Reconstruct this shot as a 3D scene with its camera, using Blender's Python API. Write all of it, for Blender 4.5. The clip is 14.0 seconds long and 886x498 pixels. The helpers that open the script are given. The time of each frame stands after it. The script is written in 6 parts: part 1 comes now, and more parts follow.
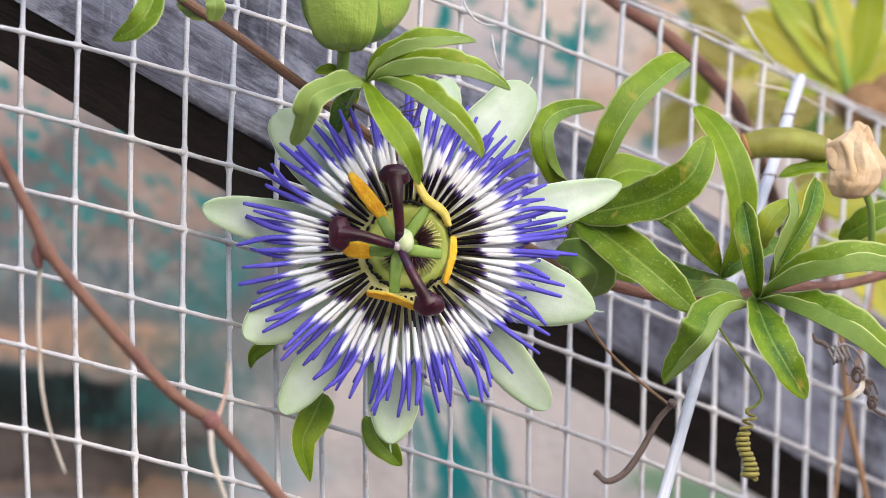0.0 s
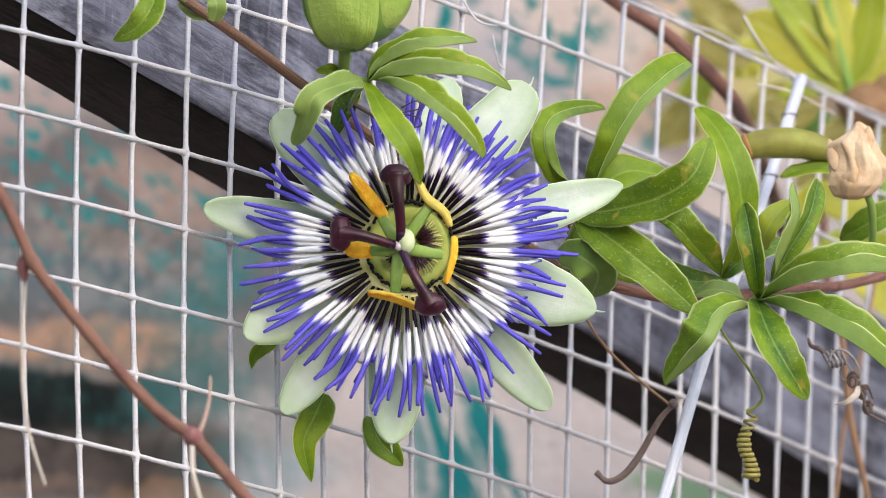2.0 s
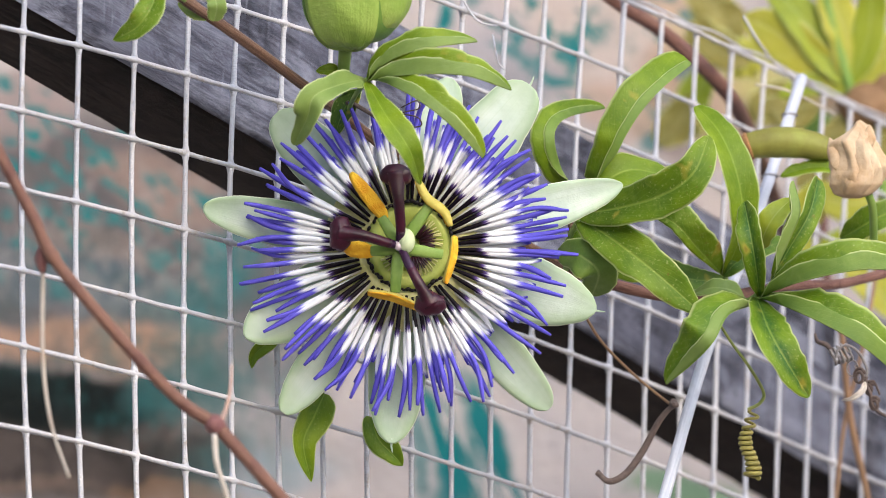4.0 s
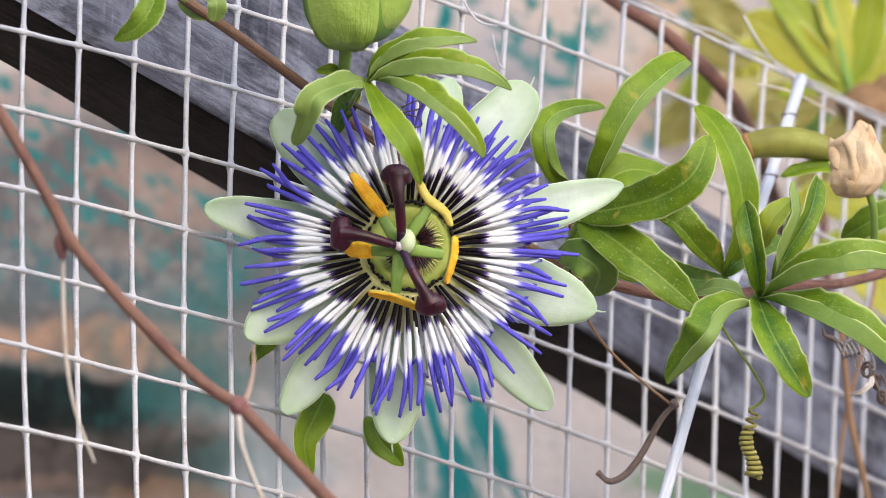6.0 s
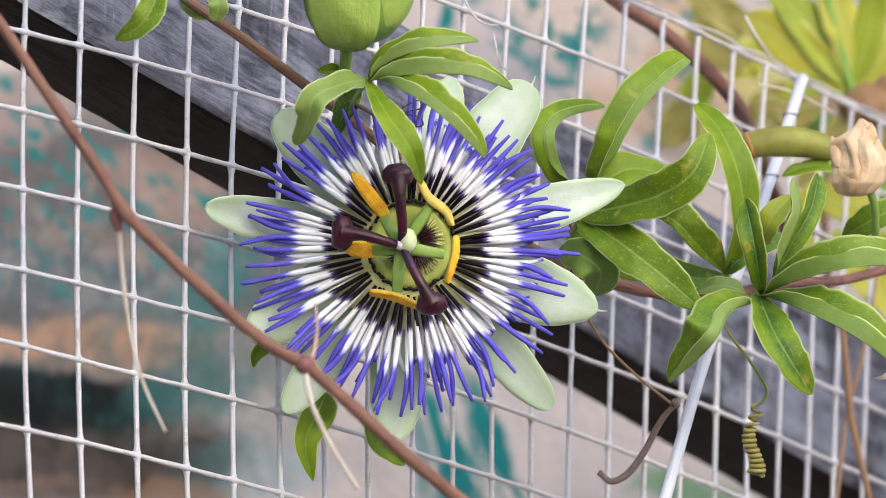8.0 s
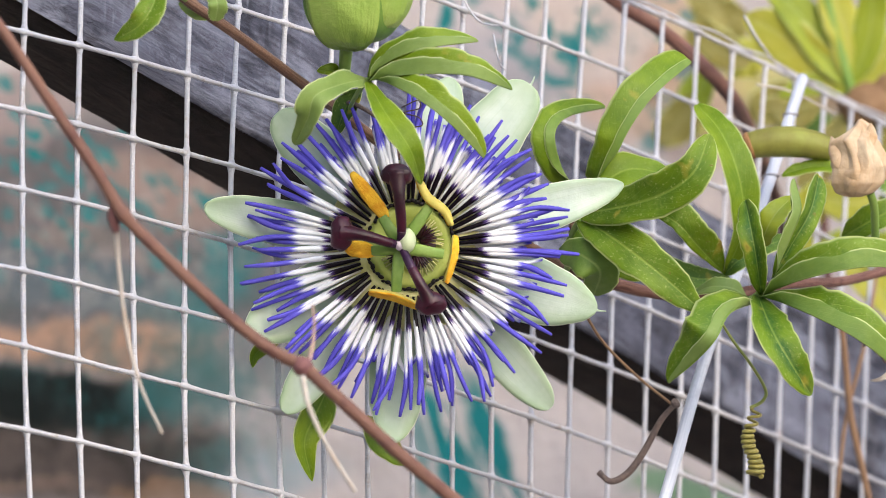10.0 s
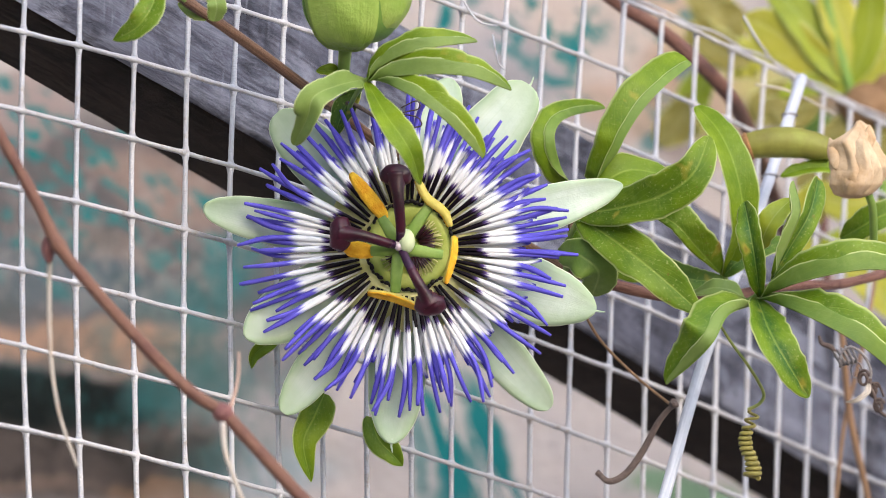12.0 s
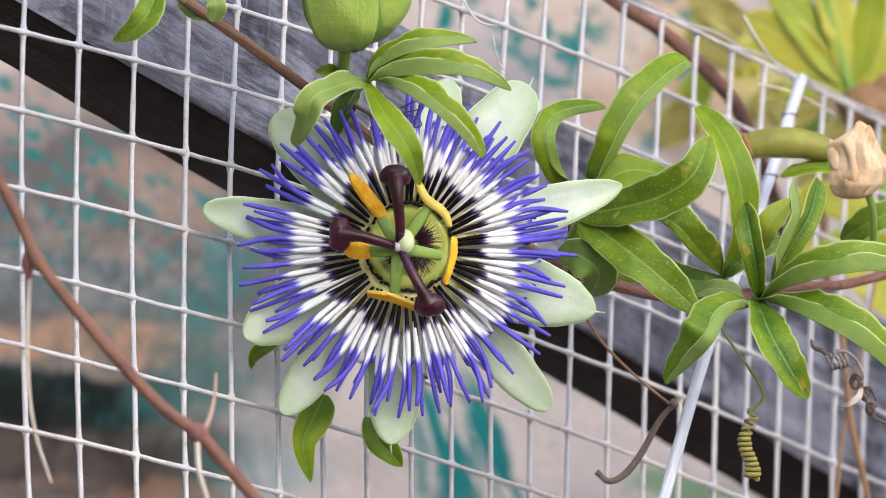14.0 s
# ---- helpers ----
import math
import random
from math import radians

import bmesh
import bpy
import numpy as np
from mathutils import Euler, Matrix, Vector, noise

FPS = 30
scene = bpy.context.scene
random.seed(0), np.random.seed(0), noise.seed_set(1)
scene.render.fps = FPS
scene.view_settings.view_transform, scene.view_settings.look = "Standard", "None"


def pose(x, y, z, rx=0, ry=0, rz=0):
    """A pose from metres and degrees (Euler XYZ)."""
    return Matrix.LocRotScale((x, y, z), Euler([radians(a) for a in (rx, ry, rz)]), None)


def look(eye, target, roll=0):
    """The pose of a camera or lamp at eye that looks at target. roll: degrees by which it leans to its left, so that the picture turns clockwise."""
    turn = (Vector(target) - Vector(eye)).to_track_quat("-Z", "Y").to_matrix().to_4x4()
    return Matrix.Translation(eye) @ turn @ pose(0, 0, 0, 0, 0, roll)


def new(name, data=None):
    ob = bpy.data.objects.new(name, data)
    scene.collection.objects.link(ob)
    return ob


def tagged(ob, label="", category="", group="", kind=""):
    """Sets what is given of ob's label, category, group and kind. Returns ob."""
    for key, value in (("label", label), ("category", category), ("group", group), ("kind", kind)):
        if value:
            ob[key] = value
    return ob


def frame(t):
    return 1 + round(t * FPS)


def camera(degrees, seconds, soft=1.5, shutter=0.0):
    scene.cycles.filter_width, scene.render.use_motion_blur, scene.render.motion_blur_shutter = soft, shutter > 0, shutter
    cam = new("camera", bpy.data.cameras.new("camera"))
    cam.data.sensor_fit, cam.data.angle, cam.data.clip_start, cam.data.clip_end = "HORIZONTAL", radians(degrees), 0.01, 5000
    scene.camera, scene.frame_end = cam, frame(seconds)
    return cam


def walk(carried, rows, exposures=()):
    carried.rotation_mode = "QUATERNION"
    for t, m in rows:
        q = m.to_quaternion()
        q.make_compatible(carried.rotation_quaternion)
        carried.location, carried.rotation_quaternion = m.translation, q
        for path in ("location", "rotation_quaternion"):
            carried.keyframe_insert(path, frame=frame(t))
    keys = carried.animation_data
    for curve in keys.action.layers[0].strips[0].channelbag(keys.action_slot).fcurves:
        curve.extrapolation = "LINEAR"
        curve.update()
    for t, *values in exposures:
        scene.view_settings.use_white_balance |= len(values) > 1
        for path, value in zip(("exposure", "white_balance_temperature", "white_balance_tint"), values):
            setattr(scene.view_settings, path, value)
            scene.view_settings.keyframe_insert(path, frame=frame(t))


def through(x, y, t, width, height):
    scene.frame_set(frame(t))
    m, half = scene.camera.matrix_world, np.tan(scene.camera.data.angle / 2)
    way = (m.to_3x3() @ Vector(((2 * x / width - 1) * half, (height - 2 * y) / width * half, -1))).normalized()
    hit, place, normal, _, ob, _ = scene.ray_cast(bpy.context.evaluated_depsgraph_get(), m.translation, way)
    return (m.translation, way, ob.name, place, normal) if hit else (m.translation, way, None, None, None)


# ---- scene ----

# ------------------------------------------------------------------ camera
DIST, PITCH = 3.0903, 0.20753
HUB = Vector((0.0, 0.0, 1.3))                      # the point the lens is aimed at
EYE = HUB - Vector((0, math.cos(PITCH), math.sin(PITCH))) * DIST
AIM = look(EYE, HUB, 0.92)
RIGHT, UP, NEAR = (AIM.to_3x3().col[i].copy() for i in range(3))

cam = camera(4.0, 14.0, soft=0.55)
cam.data.dof.use_dof = True
cam.data.dof.focus_distance = DIST - 0.06
cam.data.dof.aperture_fstop = 29.0


def panned(deg):
    return AIM @ pose(0, 0, 0, 0, deg, 0)


# a hand tremor of about a hundredth of a degree
PX = 0.00255
walk(cam, [(t, panned(-d * PX)) for t, d in (
    (0.0, 4), (0.5, 4), (1.0, 3), (1.5, 4), (2.0, 2), (2.5, 2.5), (3.0, 2), (5.5, 2), (6.0, 2), (6.5, 0),
    (7.0, -1), (7.5, 1), (8.0, 0), (10.5, 1), (11.0, 2), (11.5, 1), (12.0, 2), (13.0, 2), (14.0, 2))])

# ------------------------------------------------------------------ light
SUN_EL, SUN_AZ = radians(25), radians(152)
world = bpy.data.worlds.new("sky")
scene.world = world
world.use_nodes = True
nt = world.node_tree
sky = nt.nodes.new("ShaderNodeTexSky")
sky.sky_type, sky.sun_disc = 'NISHITA', False
sky.sun_elevation, sky.sun_rotation = SUN_EL, SUN_AZ
sky.air_density, sky.dust_density, sky.ozone_density = 1.0, 3.0, 1.0
bg = nt.nodes["Background"]
bg.inputs["Strength"].default_value = 0.15
nt.links.new(sky.outputs[0], bg.inputs["Color"])
lamp = bpy.data.lights.new("sun", 'SUN')
lamp.energy, lamp.angle, lamp.color = 2.1, radians(95), (0.78, 0.88, 1.08)
sun = new("sun", lamp)
sd = Vector((math.sin(SUN_AZ) * math.cos(SUN_EL), math.cos(SUN_AZ) * math.cos(SUN_EL), math.sin(SUN_EL)))
sun.matrix_world = look(HUB + sd * 10, HUB)
scene.view_settings.exposure = 0.58


# ------------------------------------------------------------------ construction helpers
def at(u, v, w=0.0):
    """A point u to the right, v up (millimetres) and w (metres) towards the viewer from the hub, spread with the line of sight."""
    s = (1 - w / DIST) * 0.001
    return HUB + RIGHT * (u * s) + UP * (v * s) + NEAR * w


def mm(x, y, z=0.0):
    return Vector((x, y, z)) * 0.001


def facing(p):
    """A pose at p that shares the viewer's axes."""
    m = AIM.to_3x3().to_4x4()
    m.translation = p
    return m


def spline(pts, n):
    """n + 1 points along a smooth curve through pts."""
    P = [Vector(p) for p in pts]
    P = [P[0] * 2 - P[1]] + P + [P[-1] * 2 - P[-2]]
    out, segs = [], len(P) - 3
    for k in range(n + 1):
        x = min(k / n * segs, segs - 1e-6)
        i, t = int(x), x - int(x)
        a, b, c, d = P[i:i + 4]
        out.append(0.5 * ((2 * b) + (c - a) * t + (2 * a - 5 * b + 4 * c - d) * t * t + (3 * b - a - 3 * c + d) * t ** 3))
    return out


def tube(bm, pts, radius, sides=8, mat=0):
    """A round rod along pts; radius: a number or a function of 0..1."""
    rad = radius if callable(radius) else (lambda s: radius)
    uv = bm.loops.layers.uv.verify()
    n = len(pts)
    t0 = (pts[1] - pts[0]).normalized()
    side = t0.orthogonal().normalized()
    rings = []
    for i, p in enumerate(pts):
        t = (pts[min(i + 1, n - 1)] - pts[max(i - 1, 0)]).normalized()
        side = (side - t * side.dot(t)).normalized()
        up = t.cross(side)
        r = rad(i / (n - 1))
        rings.append([bm.verts.new(p + (side * math.cos(a) + up * math.sin(a)) * r)
                      for a in (2 * math.pi * k / sides for k in range(sides))])
    for i in range(n - 1):
        for k in range(sides):
            k2 = (k + 1) % sides
            f = bm.faces.new((rings[i][k], rings[i][k2], rings[i + 1][k2], rings[i + 1][k]))
            f.smooth, f.material_index = True, mat
            for lo, (a, b) in zip(f.loops, ((k, i), (k + 1, i), (k + 1, i + 1), (k, i + 1))):
                lo[uv].uv = (a / sides, b / (n - 1))
    for ring, s, flip in ((rings[0], 0.0, True), (rings[-1], 1.0, False)):
        f = bm.faces.new(ring[::-1] if flip else ring)
        f.material_index = mat
        for lo in f.loops:
            lo[uv].uv = (0.5, s)
    return bm


def lance(a=0.6, b=0.75):
    """An outline of unit half-width: narrow base, widest near a/(a+b), pointed tip."""
    top = (a / (a + b)) ** a * (b / (a + b)) ** b
    return lambda s: max(s, 0.0) ** a * max(1 - s, 0.0) ** b / top


def blade(spine, half, outline, up, fold=0.25, wave=0.0, waves=3.0, twist=0.0, thick=0.0004, n=22, m=8, phase=0.0, curl=0.0, bm=None, halves=(1.0, 1.0), ragged=0.05):
    """A leaf or petal: two sheets joined at the rim, folded by `fold` along its middle, waved at its margin. Upper side material 0, lower 1."""
    bm = bm or bmesh.new()
    uv = bm.loops.layers.uv.verify()
    fine = spline(spine, n * 8)
    steps = [1 - (1 - i / n) ** 1.6 for i in range(n + 1)]
    up = Vector(up).normalized()
    tops, lows = [], []
    for i, s in enumerate(steps):
        c = round(s * n * 8)
        p = fine[c]
        t = (fine[min(c + 4, n * 8)] - fine[max(c - 4, 0)]).normalized()
        side = t.cross(up)
        side = side.normalized() if side.length > 1e-4 else t.orthogonal().normalized()
        side = Matrix.Rotation(twist * s, 3, t) @ side
        nrm = side.cross(t).normalized()
        w = half * max(outline(min(max(s, 0.012), 0.999)), 0.02)
        w0 = w
        rag = [1 + ragged * noise.noise(Vector((s * 7, phase * 3.1 + half * 900, q * 4.0))) + 0.6 * ragged * noise.noise(Vector((s * 19, phase * 3.1 + half * 900, q * 4.0 + 9))) for q in (0, 1)]
        row_t, row_l = [], []
        for j in range(m + 1):
            x = j / m * 2 - 1
            fa = fold[0 if x < 0 else 1] * min(1, 4 * s + 0.2) if isinstance(fold, tuple) else fold
            w = w0 * halves[0 if x < 0 else 1] * rag[0 if x < 0 else 1]
            lift = abs(x) * math.sin(fa) * w + wave * w * (x * x) * math.sin(waves * 2 * math.pi * s + phase + (1.7 if x > 0 else 0))
            lift += curl * w * x * x
            q = p + side * (x * w * math.cos(fa)) + nrm * lift
            own = nrm * math.cos(fa) - side * (math.sin(fa) * (1 if x > 0 else -1 if x < 0 else 0))
            row_t.append(bm.verts.new(q + own * thick * (0.5 if abs(x) < 1 else 0.05)))
            row_l.append(bm.verts.new(q - own * thick * (0.5 if abs(x) < 1 else 0.05)))
        tops.append(row_t)
        lows.append(row_l)

    doubled = isinstance(fold, tuple) and max(fold) > 2

    def quad(vs, ij, mi, smooth=True):
        f = bm.faces.new(vs)
        f.smooth, f.material_index = smooth, mi
        for lo, (i, j) in zip(f.loops, ij):
            lo[uv].uv = (j / m, steps[i])
    for i in range(n):
        for j in range(m):
            ij = ((i, j), (i, j + 1), (i + 1, j + 1), (i + 1, j))
            soft = not (doubled and j in (m // 2 - 1, m // 2))
            quad([tops[a][b] for a, b in ij], ij, 0, soft)
            quad([lows[a][b] for a, b in ij[::-1]], ij[::-1], 1, soft)
        for j in (0, m):
            ij = ((i, j), (i + 1, j))
            vs = [tops[i][j], tops[i + 1][j], lows[i + 1][j], lows[i][j]]
            quad(vs if j == 0 else vs[::-1], [(i, j), (i + 1, j), (i + 1, j), (i, j)] if j == 0 else [(i, j), (i + 1, j), (i + 1, j), (i, j)][::-1], 0, False)
    for i in (0, n):
        for j in range(m):
            vs = [tops[i][j], lows[i][j], lows[i][j + 1], tops[i][j + 1]]
            quad(vs if i == 0 else vs[::-1], [(i, j)] * 4, 0, False)
    return bm


def box(bm, x0, y0, z0, x1, y1, z1, mat=0, m=Matrix()):
    vs = [bm.verts.new(m @ Vector((x, y, z))) for x in (x0, x1) for y in (y0, y1) for z in (z0, z1)]
    for q in ((0, 1, 3, 2), (4, 6, 7, 5), (0, 4, 5, 1), (2, 3, 7, 6), (0, 2, 6, 4), (1, 5, 7, 3)):
        bm.faces.new([vs[i] for i in q]).material_index = mat
    return bm


base_pose = {}


def thing(name, m, label, category, group="", kind=""):
    ob = new(name)
    ob.empty_display_size = 0.02
    ob.matrix_world = m
    base_pose[ob.name] = m.copy()
    return tagged(ob, label, category, group, kind)


def mesh_of(name, bm, materials):
    bm.normal_update()
    me = bpy.data.meshes.new(name)
    bm.to_mesh(me)
    bm.free()
    for mat in (materials if isinstance(materials, (list, tuple)) else (materials,)):
        me.materials.append(mat)
    return me


def part(name, bm, material, parent, label="", local=False):
    """One mesh object under a thing or a part. The geometry is given in the world unless local."""
    m = base_pose[parent.name]
    if not local:
        bm.transform(m.inverted())
    ob = new(name, mesh_of(name, bm, material))
    ob.parent = parent
    base_pose[ob.name] = m
    return tagged(ob, label)


def solo(name, bm, material, label, category="", group="", kind="", m=Matrix()):
    """A thing that is one mesh; the geometry is given in the world and stored about the pose m."""
    bm.transform(m.inverted())
    ob = new(name, mesh_of(name, bm, material))
    ob.matrix_world = m
    base_pose[ob.name] = m.copy()
    return tagged(ob, label, category, group, kind)


# ------------------------------------------------------------------ materials
class Nodes:
    def __init__(self, name):
        self.mat = bpy.data.materials.new(name)
        self.mat.use_nodes = True
        self.t = self.mat.node_tree
        self.bsdf = self.t.nodes["Principled BSDF"]
        self.out = self.t.nodes["Material Output"]

    def add(self, kind, **kw):
        n = self.t.nodes.new("ShaderNode" + kind)
        for k, v in kw.items():
            n.inputs[k.replace("_", " ")].default_value = v
        return n

    def link(self, a, b):
        self.t.links.new(a, b)

    def coord(self, which="Object", scale=(1, 1, 1)):
        tc = self.add("TexCoord")
        mp = self.add("Mapping")
        mp.inputs["Scale"].default_value = scale
        self.link(tc.outputs[which], mp.inputs["Vector"])
        return mp.outputs[0]

    def noise(self, vec, scale, detail=5, rough=0.6, dist=0.0):
        n = self.add("TexNoise", Scale=scale, Detail=detail, Roughness=rough, Distortion=dist)
        self.link(vec, n.inputs["Vector"])
        return n.outputs["Fac"]

    def ramp(self, fac, stops):
        r = self.add("ValToRGB")
        e = r.color_ramp.elements
        while len(e) < len(stops):
            e.new(0.5)
        for el, (p, c) in zip(e, stops):
            el.position, el.color = p, (*c, 1) if len(c) == 3 else c
        self.link(fac, r.inputs["Fac"])
        return r.outputs["Color"]

    def mix(self, fac, a, b, mode='MIX'):
        n = self.t.nodes.new("ShaderNodeMix")
        n.data_type, n.blend_type = 'RGBA', mode
        for sock, v in ((n.inputs[0], fac), (n.inputs[6], a), (n.inputs[7], b)):
            if hasattr(v, "is_output"):
                self.link(v, sock)
            elif isinstance(v, (int, float)):
                sock.default_value = v
            else:
                sock.default_value = (*v, 1)
        return n.outputs[2]

    def math(self, op, a, b=0.0, c=0.0):
        n = self.t.nodes.new("ShaderNodeMath")
        n.operation = op
        for sock, v in zip(n.inputs, (a, b, c)):
            if hasattr(v, "is_output"):
                self.link(v, sock)
            else:
                sock.default_value = v
        return n.outputs[0]

    def bump(self, h, strength=0.3, distance=0.001):
        b = self.add("Bump", Strength=strength, Distance=distance)
        self.link(h, b.inputs["Height"])
        self.link(b.outputs[0], self.bsdf.inputs["Normal"])
        return b.outputs[0]

    def done(self, colour, rough=0.6, spec=0.4, metal=0.0, translucent=0.0, tcol=None):
        if hasattr(colour, "is_output"):
            self.link(colour, self.bsdf.inputs["Base Color"])
        else:
            self.bsdf.inputs["Base Color"].default_value = (*colour, 1)
        if hasattr(rough, "is_output"):
            self.link(rough, self.bsdf.inputs["Roughness"])
        else:
            self.bsdf.inputs["Roughness"].default_value = rough
        self.bsdf.inputs["Specular IOR Level"].default_value = spec
        self.bsdf.inputs["Metallic"].default_value = metal
        if translucent:
            tr = self.add("BsdfTranslucent")
            c = tcol if tcol is not None else colour
            if hasattr(c, "is_output"):
                self.link(c, tr.inputs["Color"])
            else:
                tr.inputs["Color"].default_value = (*c, 1)
            ms = self.t.nodes.new("ShaderNodeMixShader")
            ms.inputs[0].default_value = translucent
            self.link(self.bsdf.outputs[0], ms.inputs[1])
            self.link(tr.outputs[0], ms.inputs[2])
            self.link(ms.outputs[0], self.out.inputs["Surface"])
        return self.mat


def leaf_material(name, deep, light, pale, spots=0.0, translucent=0.3, rough=0.5, rim=(0.58, 0.64, 0.28), core_tint=0.45):
    """Leaf skin: net of side veins, paler midrib and margin, blotches, a few brown spots."""
    k = Nodes(name)
    sep = k.add("SeparateXYZ")
    k.link(k.coord("UV"), sep.inputs[0])
    across = k.math('ABSOLUTE', k.math('SUBTRACT', sep.outputs[0], 0.5))
    along = sep.outputs[1]
    obj = k.coord("Object")
    big = k.noise(obj, 70, 4, 0.6)
    fine = k.noise(obj, 420, 5, 0.65)
    skin = k.mix(k.ramp(big, [(0.36, (0, 0, 0)), (0.64, (1, 1, 1))]), deep, light)
    skin = k.mix(k.math('MULTIPLY', fine, 0.45), skin, light)
    # bluish green towards the midrib, yellower towards the margin
    core = k.math('ADD', across, k.math('MULTIPLY', k.math('SUBTRACT', k.noise(obj, 240, 4, 0.6), 0.5), 0.5))
    skin = k.mix(k.ramp(core, [(0.03, (core_tint,) * 3), (0.30, (0, 0, 0))]), skin, tuple(c * f for c, f in zip(deep, (0.50, 0.80, 2.6))))
    # side veins leave the midrib at a slant, wandering
    v = k.math('ADD', k.math('MULTIPLY', along, 11.0), k.math('MULTIPLY', across, -8.0))
    v = k.math('ADD', v, k.math('MULTIPLY', k.noise(obj, 110, 3, 0.5), 1.6))
    vein = k.math('ABSOLUTE', k.math('SUBTRACT', k.math('FRACT', v), 0.5))
    vein = k.ramp(vein, [(0.0, (1, 1, 1)), (0.06, (0, 0, 0))])
    cells = k.add("TexVoronoi", Scale=1500.0)
    cells.feature = 'DISTANCE_TO_EDGE'
    k.link(obj, cells.inputs["Vector"])
    net = k.ramp(cells.outputs["Distance"], [(0.0, (1, 1, 1)), (0.12, (0, 0, 0))])
    patch = k.noise(obj, 190, 4, 0.7, 0.5)
    skin = k.mix(k.ramp(patch, [(0.50, (0, 0, 0)), (0.72, (0.22, 0.22, 0.22))]), skin, pale)
    skin = k.mix(k.math('MULTIPLY', net, 0.02), skin, pale)
    mid = k.ramp(across, [(0.0, (1, 1, 1)), (0.022, (0.7, 0.7, 0.7)), (0.045, (0, 0, 0))])
    edge = k.ramp(across, [(0.452, (0, 0, 0)), (0.485, (1, 1, 1))])
    skin = k.mix(k.math('MULTIPLY', vein, 0.13 if spots else 0.06), skin, pale)
    skin = k.mix(k.math('MULTIPLY', mid, 0.48), skin, pale)
    skin = k.mix(k.math('MULTIPLY', edge, 0.75), skin, rim)
    if spots:
        s1 = k.noise(obj, 95, 3, 0.55, 0.4)
        m1 = k.ramp(s1, [(0.70 - spots * 0.12, (0, 0, 0)), (0.76 - spots * 0.1, (1, 1, 1))])
        skin = k.mix(k.math('MULTIPLY', m1, 0.8), skin, (0.42, 0.36, 0.05))
        s2 = k.ramp(s1, [(0.76 - spots * 0.1, (0, 0, 0)), (0.8 - spots * 0.1, (1, 1, 1))])
        skin = k.mix(k.math('MULTIPLY', s2, 0.8), skin, (0.20, 0.075, 0.02))
        s3 = k.ramp(k.noise(obj, 1500, 2, 0.5), [(0.63, (0, 0, 0)), (0.69, (1, 1, 1))])
        skin = k.mix(k.math('MULTIPLY', s3, 0.10 + 0.6 * spots), skin, (0.52, 0.58, 0.2))
        s5 = k.ramp(k.noise(obj, 620, 3, 0.6, 0.6), [(0.67, (0, 0, 0)), (0.73, (1, 1, 1))])
        skin = k.mix(k.math('MULTIPLY', s5, 1.3 * spots), skin, (0.22, 0.12, 0.03))
        s4 = k.ramp(k.noise(obj, 300, 3, 0.6, 0.5), [(0.62, (0, 0, 0)), (0.70, (1, 1, 1))])
        skin = k.mix(k.math('MULTIPLY', s4, 0.06 + 0.2 * spots), skin, (0.46, 0.50, 0.12))
    h = k.math('ADD', k.math('MULTIPLY', vein, -0.4), k.math('MULTIPLY', fine, 0.8))
    h = k.math('ADD', h, k.math('MULTIPLY', net, -0.05))
    h = k.math('ADD', h, k.math('MULTIPLY', patch, 1.2))
    h = k.math('ADD', h, k.math('MULTIPLY', mid, -0.7))
    k.bump(h, 0.42 if spots else 0.25, 0.0005)
    return k.done(skin, rough, 0.35, 0, translucent)


def soft_material(name, low, high, scale=90, rough=0.5, translucent=0.3, streak=False, spec=0.35, bump=0.25):
    """Plain living tissue: two tones, fine grain, lengthwise streaks."""
    k = Nodes(name)
    obj = k.coord("Object")
    a = k.noise(obj, scale, 4, 0.6)
    col = k.mix(k.ramp(a, [(0.3, (0, 0, 0)), (0.7, (1, 1, 1))]), low, high)
    h = k.noise(obj, scale * 7, 4, 0.6)
    if streak:
        s = k.noise(k.coord("UV", (26, 1.2, 1)), 1.0, 3, 0.6)
        col = k.mix(k.math('MULTIPLY', s, 0.5), col, low)
        h = k.math('ADD', h, k.math('MULTIPLY', s, 0.5))
    k.bump(h, bump, 0.0005)
    return k.done(col, rough, spec, 0, translucent)


